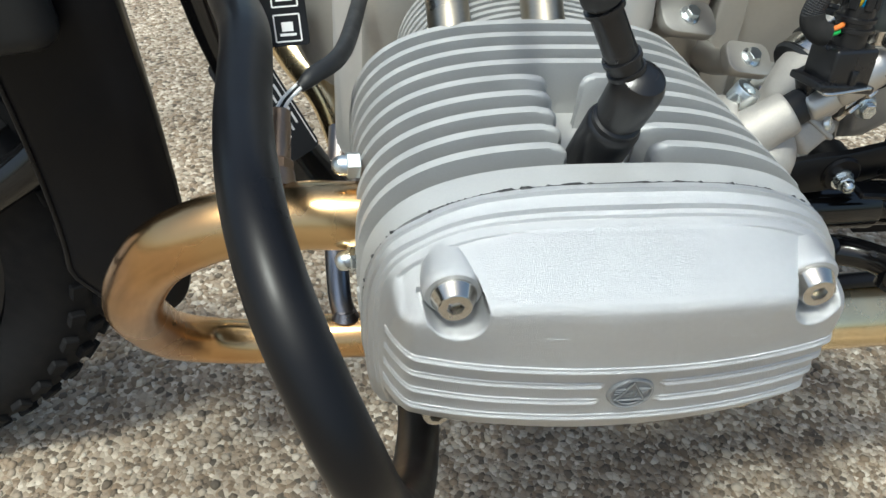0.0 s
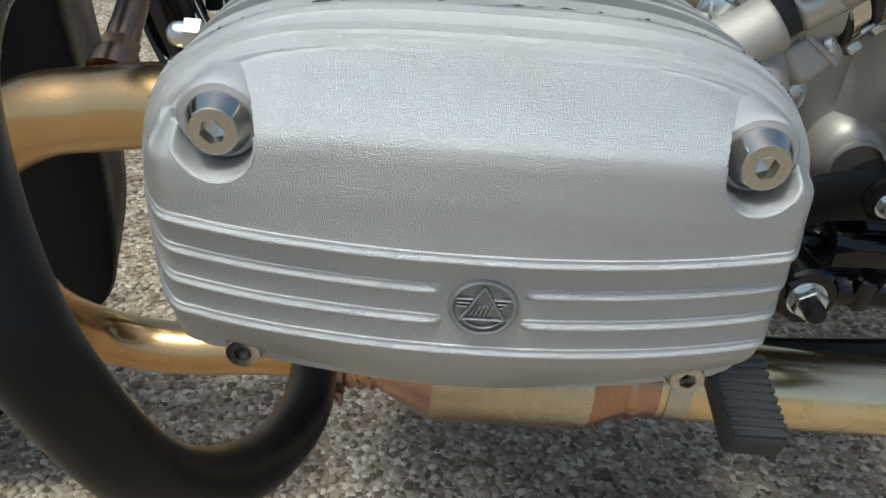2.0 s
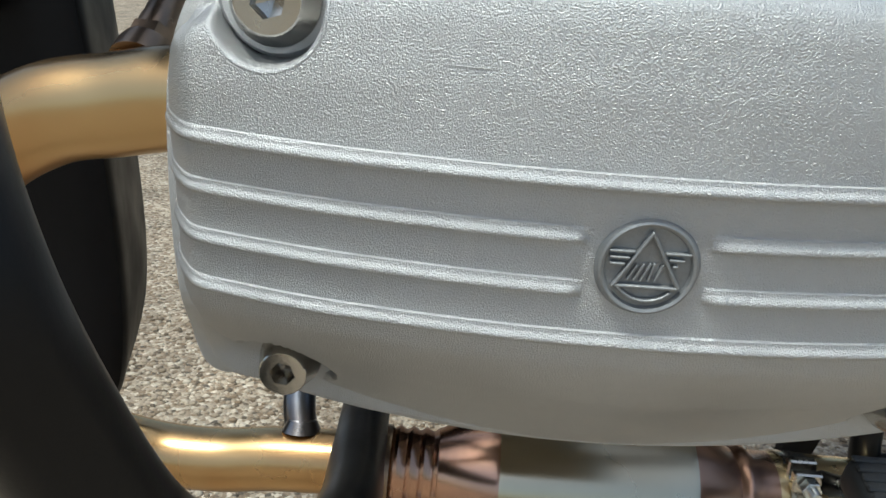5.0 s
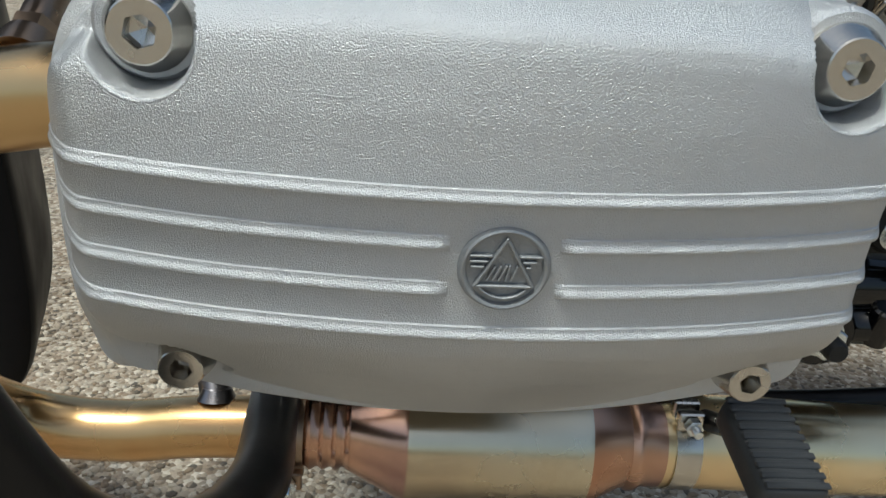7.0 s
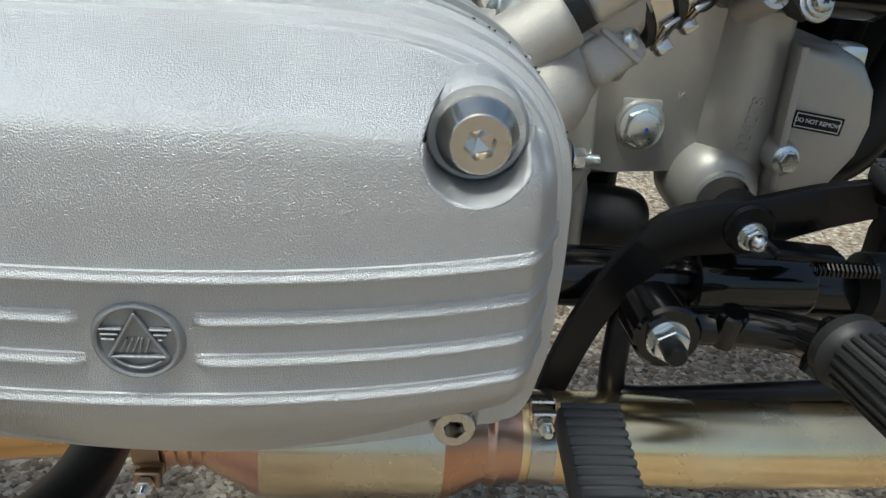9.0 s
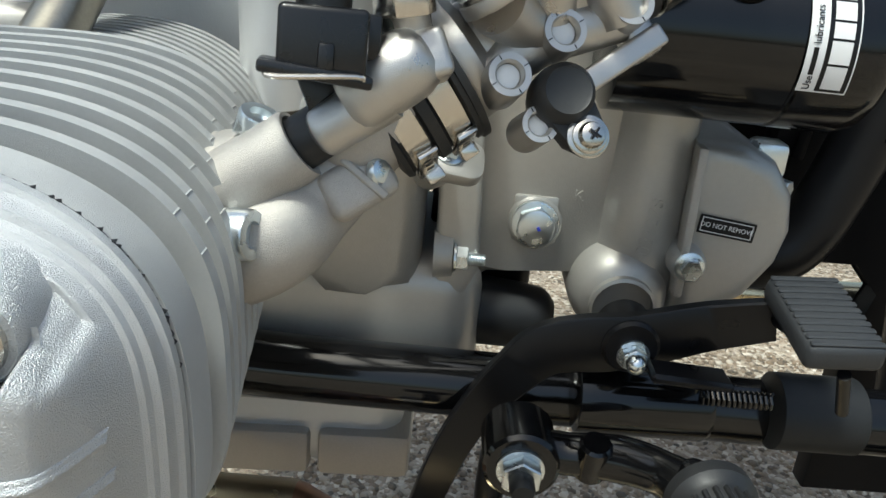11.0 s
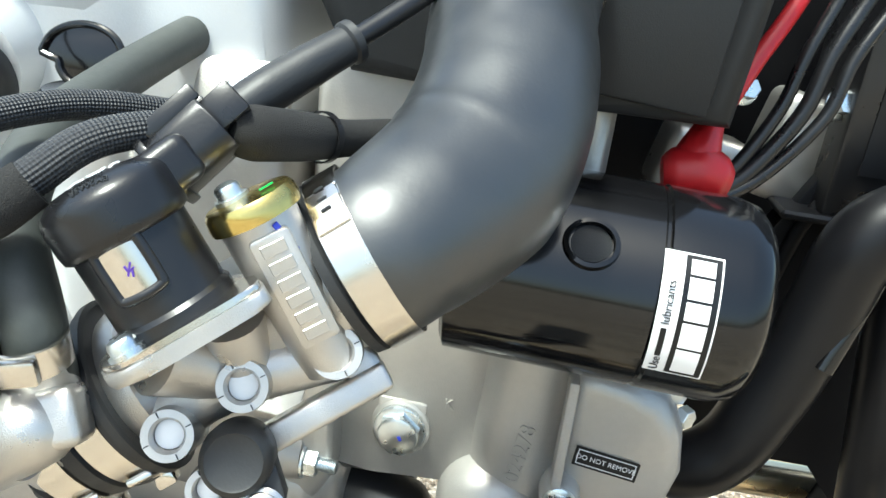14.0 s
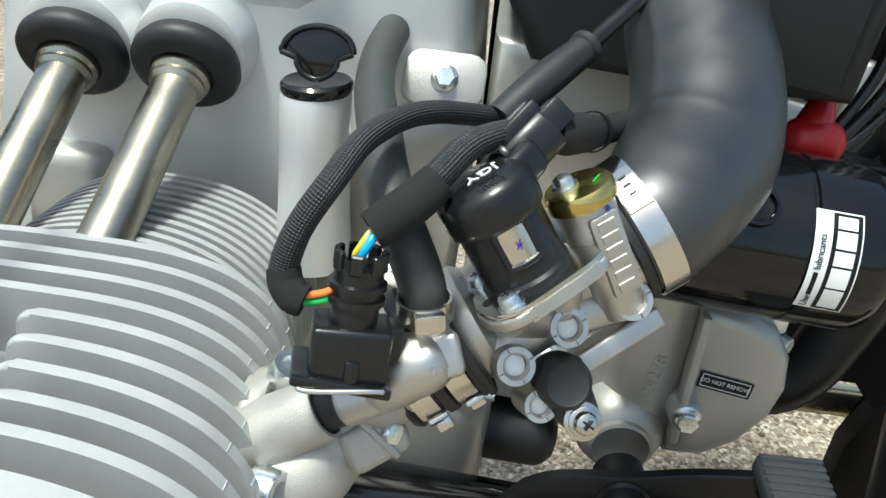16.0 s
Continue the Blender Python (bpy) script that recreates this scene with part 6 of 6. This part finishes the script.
# ---------- air duct and boxes ----------
def make_duct():
    root = thing("air_duct", "thick black moulded rubber air intake duct", "air duct")
    bm = bmesh.new()
    pts = [A0 + BD * 0.070, A0 + BD * 0.078, A0 + BD * 0.0875, (0.2545, 0.1990, 0.6895), (0.2612, 0.2230, 0.7035), (0.2624, 0.2480, 0.7185), (0.2600, 0.2760, 0.7355), (0.2640, 0.3128, 0.7651)]
    tube(bm, pts, [0.0255, 0.0260, 0.0274, 0.0334, 0.0338, 0.0338, 0.0338, 0.0338], 56, 10)
    part("duct", bm, DUCTRUB, root)
    ctr = spline(pts[3:], 8)
    bm = bmesh.new()
    tube(bm, [p + Vector((0.55, -0.62, -0.56)).normalized() * (0.0302 + 0.0042 * min(1, i / 8)) for i, p in enumerate(ctr)], 0.00035, 8, 0)
    part("mould_seam", bm, HOSE, root)
    bm = bmesh.new()
    lathe(bm, [(0.0025, 0), (0.0025, 0.0006), (0.0018, 0.0008), (0, 0.0005)], axes((0.2435, 0.2147, 0.7283), (-0.54, -0.74, 0.39)), 16)
    part("mould_mark", bm, DUCTRUB, root)
    a, b = Vector(pts[-2]), Vector(pts[-1])
    m = axes(a.lerp(b, 0.62), b - a, (1, 0, 0))
    bm = bmesh.new()
    lathe(bm, [(0.0335, -0.0045), (0.0352, -0.0045), (0.0352, 0.0045), (0.0335, 0.0045)], m, 48, closed=True)
    band = part("clamp_band", bm, BAND, root, "steel hose clamp at the air box")
    bm = bmesh.new()
    rbox(bm, (0.007, 0.010, 0.010), m @ pose(-0.0300, -0.0215, 0, 0, 0, 35), 0.0012, 2)
    part("clamp_screw_box", bm, BAND, band)


make_duct()


def make_airbox():
    root = thing("air_box", "dark grey moulded plastic air box", "air box")
    f = axes((0, 0, 0), (0, 1, 0), (1, 0, 0))
    bm = bmesh.new()
    prism(bm, [(x, -z) for x, z in [(0.186, 0.699), (0.270, 0.699), (0.362, 0.700), (0.375, 0.86), (0.150, 0.88), (0.166, 0.735)]], 0.306, 0.52, f, 0.010, 3)
    part("box_shell", bm, GREYPL, root, sharp=50)
    bm = bmesh.new()
    rbox(bm, (0.07, 0.006, 0.09), pose(0.316, 0.3045, 0.752, 0, 4, 0), 0.002, 2)
    part("box_panel", bm, GREYPL, root)


PLACE = GEAR_AT
make_airbox()


def make_battery():
    root = thing("battery", "black motorcycle battery with white printed label", "battery")
    bm = bmesh.new()
    rbox(bm, (0.16, 0.09, 0.20), pose(0.545, 0.50, 0.730, 0, 0, 0), 0.004, 2)
    part("case", bm, PLASTIC, root)
    bm = bmesh.new()
    rbox(bm, (0.12, 0.001, 0.15), pose(0.540, 0.4543, 0.735), 0.0003, 1)
    lab = part("label", bm, LABELBK, root)
    letters("type_code", "TX20L", 0.014, Matrix.Translation((0.492, 0.4532, 0.722)) @ pose(0, 0, 0, 90, 0, 0), WHITE, lab, 0.0002, "LEFT")
    for size, x, z in [((0.050 - 0.006 * i, 0.0004, 0.0022), 0.522 - 0.004 * i, 0.700 - 0.009 * i) for i in range(4)]:
        bm = bmesh.new()
        rbox(bm, size, pose(x, 0.4535, z), 0.0001, 1)
        part("print_bar", bm, WHITE, lab)
    red = thing("starter_cable", "red rubber covered starter cable with boot", "cable")
    bm = bmesh.new()
    tube(bm, [(0.357, 0.340, 0.682), (0.360, 0.345, 0.694), (0.366, 0.355, 0.703), (0.381, 0.375, 0.727), (0.400, 0.400, 0.756), (0.43, 0.44, 0.81)], [0.0085, 0.0066, 0.0052, 0.0048, 0.0048, 0.0048], 24, 6)
    part("cable", bm, RED, red)
    bm = bmesh.new()
    tube(bm, [(0.340, 0.333, 0.670), (0.345, 0.333, 0.671), (0.357, 0.333, 0.673), (0.367, 0.333, 0.671), (0.372, 0.333, 0.670)], [0.008, 0.0125, 0.0145, 0.0125, 0.008], 28, 5)
    tube(bm, [(0.354, 0.334, 0.672), (0.356, 0.337, 0.684), (0.360, 0.345, 0.696)], [0.0135, 0.0105, 0.0066], 24, 5)
    part("boot", bm, RED, red, "red rubber terminal boot")
    for k in range(3):
        cb = thing("black_cable", "thin black electrical cable beside the battery", "cable", "black cables")
        bm = bmesh.new()
        o = 0.012 * k
        tube(bm, [(0.366 + o * 0.5, 0.372, 0.650), (0.384 + o * 0.7, 0.378, 0.667), (0.402 + o, 0.385, 0.702), (0.410 + o, 0.39, 0.735), (0.424 + o * 1.2, 0.40, 0.775), (0.445 + o * 1.3, 0.41, 0.85)], 0.0038 + 0.0008 * (k % 2), 14, 6)
        part("cable", bm, PLASTIC, cb)


make_battery()


# ---------- front end ----------
def make_front():
    root = thing("motorcycle_wheel", "front wheel with black block-tread tyre", "wheel")
    c = Vector((-0.675, 0.42, 0.330))
    m = axes(c, (0, -1, 0), (1, 0, 0))
    bm = bmesh.new()
    prof = []
    for k in range(25):
        a = radians(-125 + 250 * k / 24)
        prof.append((0.266 + 0.059 * math.cos(a), 0.058 * math.sin(a)))
    lathe(bm, prof, m, 96, closed=True)
    tyre = part("tyre", bm, TYRE, root)
    bm = bmesh.new()
    lathe(bm, [(0.222, -0.034), (0.229, -0.038), (0.238, -0.034), (0.216, 0.0), (0.238, 0.034), (0.229, 0.038), (0.222, 0.034), (0.206, 0.0)], m, 64, closed=True)
    part("rim", bm, BLACKBAR, root)
    bm = bmesh.new()
    lathe(bm, [(0.03, -0.06), (0.045, -0.03), (0.045, 0.03), (0.03, 0.06)], m, 32)
    part("hub", bm, CASE, root)
    for k in range(20):
        a = 2 * math.pi * k / 20
        bm = bmesh.new()
        tube(bm, [m @ Vector((0.04 * math.cos(a + 0.3), 0.04 * math.sin(a + 0.3), 0.03 * (-1) ** k)), m @ Vector((0.216 * math.cos(a), 0.216 * math.sin(a), 0))], 0.0018, 8, 1)
        part("spoke", bm, STEEL, root)
    blk = bmesh.new()
    rbox(blk, (0.016, 0.017, 0.010), Matrix.Identity(4), 0.0015, 1)
    for f_ in blk.faces:
        f_.smooth = False
    me = bpy.data.meshes.new("tread_block")
    blk.to_mesh(me)
    blk.free()
    me.materials.append(TYRE)
    for j, a in enumerate((-58, -35, -12, 12, 35, 58)):
        for k in range(48):
            q = 2 * math.pi * (k + 0.5 * (j % 2)) / 48
            ra = radians(a)
            r, h = 0.266 + 0.061 * math.cos(ra), 0.060 * math.sin(ra)
            p = m @ Vector((r * math.cos(q), r * math.sin(q), h))
            nrm = (m.to_3x3() @ Vector((math.cos(ra) * math.cos(q), math.cos(ra) * math.sin(q), math.sin(ra)))).normalized()
            ob = new("tread_block", me)
            ob.parent = tyre
            ob.matrix_world = axes(p, nrm, (0, 1, 0))
    # mudguard flap and fork
    root = thing("front_mudguard", "dusty black front mudguard with rounded lower end", "mudguard")
    bm = bmesh.new()
    ctr = [(p.x, p.z) for p in spline([(-0.318, 0, 0.76), (-0.281, 0, 0.64), (-0.266, 0, 0.54), (-0.257, 0, 0.44), (-0.256, 0, 0.37), (-0.264, 0, 0.325), (-0.284, 0, 0.300)], 4)]
    shape = spline([(-0.100, 0.306, 0), (-0.070, 0.300, 0), (-0.030, 0.2985, 0), (-0.008, 0.301, 0), (0.0, 0.308, 0), (-0.008, 0.338, 0), (-0.024, 0.395, 0), (-0.044, 0.448, 0), (-0.085, 0.480, 0)], 3)
    secs = []
    n = len(shape) - 1
    for i, (x, z) in enumerate(ctr):
        tip = min(1.0, (len(ctr) - 1 - i) * 0.10 + 0.35)
        secs.append([bm.verts.new((x + p.x * (tip if p.y < 0.310 else 1.0) - lift, p.y + lift, z)) for lift in (0.0, 0.004) for p in shape])
    for A, B in zip(secs, secs[1:]):
        for j in range(n):
            bm.faces.new((A[j], A[j + 1], B[j + 1], B[j]))
            bm.faces.new((A[n + 1 + j + 1], A[n + 1 + j], B[n + 1 + j], B[n + 2 + j]))
        bm.faces.new((A[0], B[0], B[n + 1], A[n + 1]))
        bm.faces.new((A[n], A[2 * n + 1], B[2 * n + 1], B[n]))
    for end in (secs[0], secs[-1]):
        for j in range(n):
            bm.faces.new((end[j], end[j + 1], end[n + 2 + j], end[n + 1 + j]))
    rim = [v.co.copy() for v in (row[0] for row in secs)]
    part("guard", bm, FENDER, root)
    bm = bmesh.new()
    tube(bm, rim, 0.0022, 10, 1)
    part("rolled_edge", bm, BLACKBAR, root, "rolled black edge bead")
    root = thing("front_fork_link", "black painted front suspension arm beside the wheel", "suspension arm")
    bm = bmesh.new()
    tube(bm, [(-0.345, 0.350, 0.466), (-0.40, 0.345, 0.420), (-0.50, 0.345, 0.365), (-0.70, 0.355, 0.325)], 0.018, 24, 6)
    part("arm", bm, GLOSS, root)
    bm = bmesh.new()
    rbox(bm, (0.110, 0.036, 0.100), pose(-0.366, 0.284, 0.615, 0, -8, 0), 0.017, 4)
    part("pivot_cover", bm, GREYPL, root, "dark grey rounded pivot cover")


PLACE = Matrix.Identity(4)
make_front()


def make_rear():
    root = thing("rear_side_cover", "added black panel standing for the dark mass behind the frame loop", "body panel")
    f = axes((0, 0, 0), (0, 1, 0), (1, 0, 0))
    # panel added to fill the dark mass of parts behind the frame loop
    bm = bmesh.new()
    prism(bm, [(x, -z) for x, z in [(0.527, 0.20), (0.85, 0.20), (0.85, 0.66), (0.47, 0.66), (0.44, 0.60), (0.415, 0.47), (0.440, 0.430), (0.520, 0.433), (0.545, 0.405), (0.530, 0.362)]], 0.475, 0.500, f, 0.002, 2)
    part("panel", bm, FENDER, root, sharp=35)
    bm = bmesh.new()
    tube(bm, [(0.446, 0.472, 0.520), (0.452, 0.470, 0.57), (0.470, 0.470, 0.635), (0.52, 0.470, 0.645), (0.62, 0.470, 0.645)], 0.005, 14, 6)
    part("edge_bead", bm, FENDER, root)
    root = thing("rear_linkage", "black steel rod with bright bolt behind the gearbox", "linkage")
    bm = bmesh.new()
    tube(bm, [(0.466, 0.385, 0.555), (0.474, 0.39, 0.58), (0.485, 0.40, 0.61)], 0.008, 14, 4)
    part("rod", bm, GLOSS, root)
    bm = bmesh.new()
    hex_bolt(bm, axes((0.500, 0.470, 0.545), (0, -1, 0.2)), 0.013, 0.007, dome=True)
    part("bolt", bm, STEEL, root)


def make_far_pipe():
    root = thing("exhaust_pipe", "straw-gold exhaust pipe on the far side of the machine", "exhaust")
    bm = bmesh.new()
    tube(bm, [(0.36, 0.590, 0.358), (0.48, 0.590, 0.359), (0.62, 0.592, 0.361), (0.90, 0.60, 0.370)], 0.0165, 28, 4)
    bmesh.ops.transform(bm, matrix=PLACE.inverted(), verts=bm.verts)
    part("tail_pipe", bm, LOWP, root)


PLACE = GEAR_AT
make_rear()
make_far_pipe()


def make_inner_panel():
    root = thing("inner_mudguard", "dark grey inner rear mudguard behind the battery tray", "mudguard")
    f = axes((0, 0, 0), (0, 1, 0), (1, 0, 0))
    bm = bmesh.new()
    prism(bm, [(x, -z) for x, z in [(0.17, 0.47), (0.46, 0.47), (0.80, 0.60), (0.85, 1.0), (0.15, 1.0)]], 0.565, 0.60, f, 0.008, 2)
    part("panel", bm, FENDER, root)
    for x, z, w, h in ((0.392, 0.640, 0.060, 0.050), (0.452, 0.662, 0.050, 0.075)):
        bm = bmesh.new()
        rbox(bm, (w, 0.04, h), pose(x, 0.505, z, 0, 12, 8), 0.008, 3)
        part("alloy_bracket", bm, CAST, root, "bright cast alloy bracket")
    for x, z in ((0.402, 0.700), (0.462, 0.700)):
        bm = bmesh.new()
        hex_bolt(bm, axes((x, 0.47, z), (0.2, -1, 0.3)), 0.012, 0.010, flange=0.010)
        part("bracket_bolt", bm, STEEL, root)
    bm = bmesh.new()
    rbox(bm, (0.16, 0.10, 0.006), pose(0.52, 0.50, 0.628), 0.002, 1)
    part("battery_tray", bm, BLACKBAR, root)


make_inner_panel()


def make_alternator():
    root = thing("alternator", "silver alloy front engine cover with alternator housing", "alternator")
    bm = bmesh.new()
    lathe(bm, [(0.052, -0.10), (0.062, -0.02), (0.062, 0.03), (0.056, 0.040), (0.05, 0.042), (0, 0.042)], axes((-0.098, 0.42, 0.535), (-0.12, -1, 0.05)), 48)
    part("housing", bm, CASE, root)
    bm = bmesh.new()
    rbox(bm, (0.055, 0.05, 0.20), pose(-0.080, 0.352, 0.52, 0, 0, 0), 0.012, 3)
    part("front_cover", bm, CASE, root)
    root = thing("far_exhaust_pipe", "bronze tinted exhaust pipe of the far cylinder", "exhaust")
    bm = bmesh.new()
    tube(bm, [(-0.20, 0.52, 0.50), (-0.165, 0.47, 0.47), (-0.135, 0.44, 0.44), (-0.118, 0.42, 0.39), (-0.112, 0.42, 0.33), (-0.10, 0.43, 0.27)], 0.018, 28, 6)
    part("pipe", bm, LOWP, root)
    root = tagged(new("caution_label"), "black caution label with rows of white print", "label")
    m = axes((-0.184, 0.318, 0.505), (-0.30, -1, 0.45), (0.70, 0.15, -1))
    bm = bmesh.new()
    prism(bm, rrect(0.095, 0.046, 0.006, 3), 0, 0.0008, m)
    part("film", bm, LABELBK, root)
    for i in range(7):
        x = -0.043
        for j in range(6):
            w = 0.0075 + 0.0055 * ((i * 3 + j * 5) % 4) / 3
            bm = bmesh.new()
            rbox(bm, (w, 0.0019, 0.0002), m @ pose(x + w / 2, 0.0165 - 0.0055 * i, 0.0010), 0)
            part("print_bar", bm, WHITE, root)
            x += w + 0.0018
    bm = bmesh.new()
    rbox(bm, (0.088, 0.0008, 0.0002), m @ pose(0, 0.0210, 0.0010), 0)
    part("frame_line", bm, WHITE, root)
    root = tagged(new("pictogram_label"), "black label with white rounded frame and pictogram", "label")
    m = axes((-0.1690, 0.365, 0.562), (-0.2, -1, 0.4), (1, 0, 0.1))
    bm = bmesh.new()
    prism(bm, rrect(0.040, 0.055, 0.003, 3), 0, 0.0008, m)
    part("film", bm, LABELBK, root)
    for k in (0, 1):
        q = m @ pose(0.004, -0.014 + 0.026 * k, 0.0010)
        for w, h, x, y in ((0.020, 0.0012, 0, 0.010), (0.020, 0.0012, 0, -0.010), (0.0012, 0.020, 0.010, 0), (0.0012, 0.020, -0.010, 0), (0.009, 0.007, 0, 0.001), (0.013, 0.002, 0, -0.005)):
            bm = bmesh.new()
            rbox(bm, (w, h, 0.0002), q @ pose(x, y, 0), 0)
            part("pictogram_stroke", bm, WHITE, root)


PLACE = Matrix.Identity(4)
make_alternator()
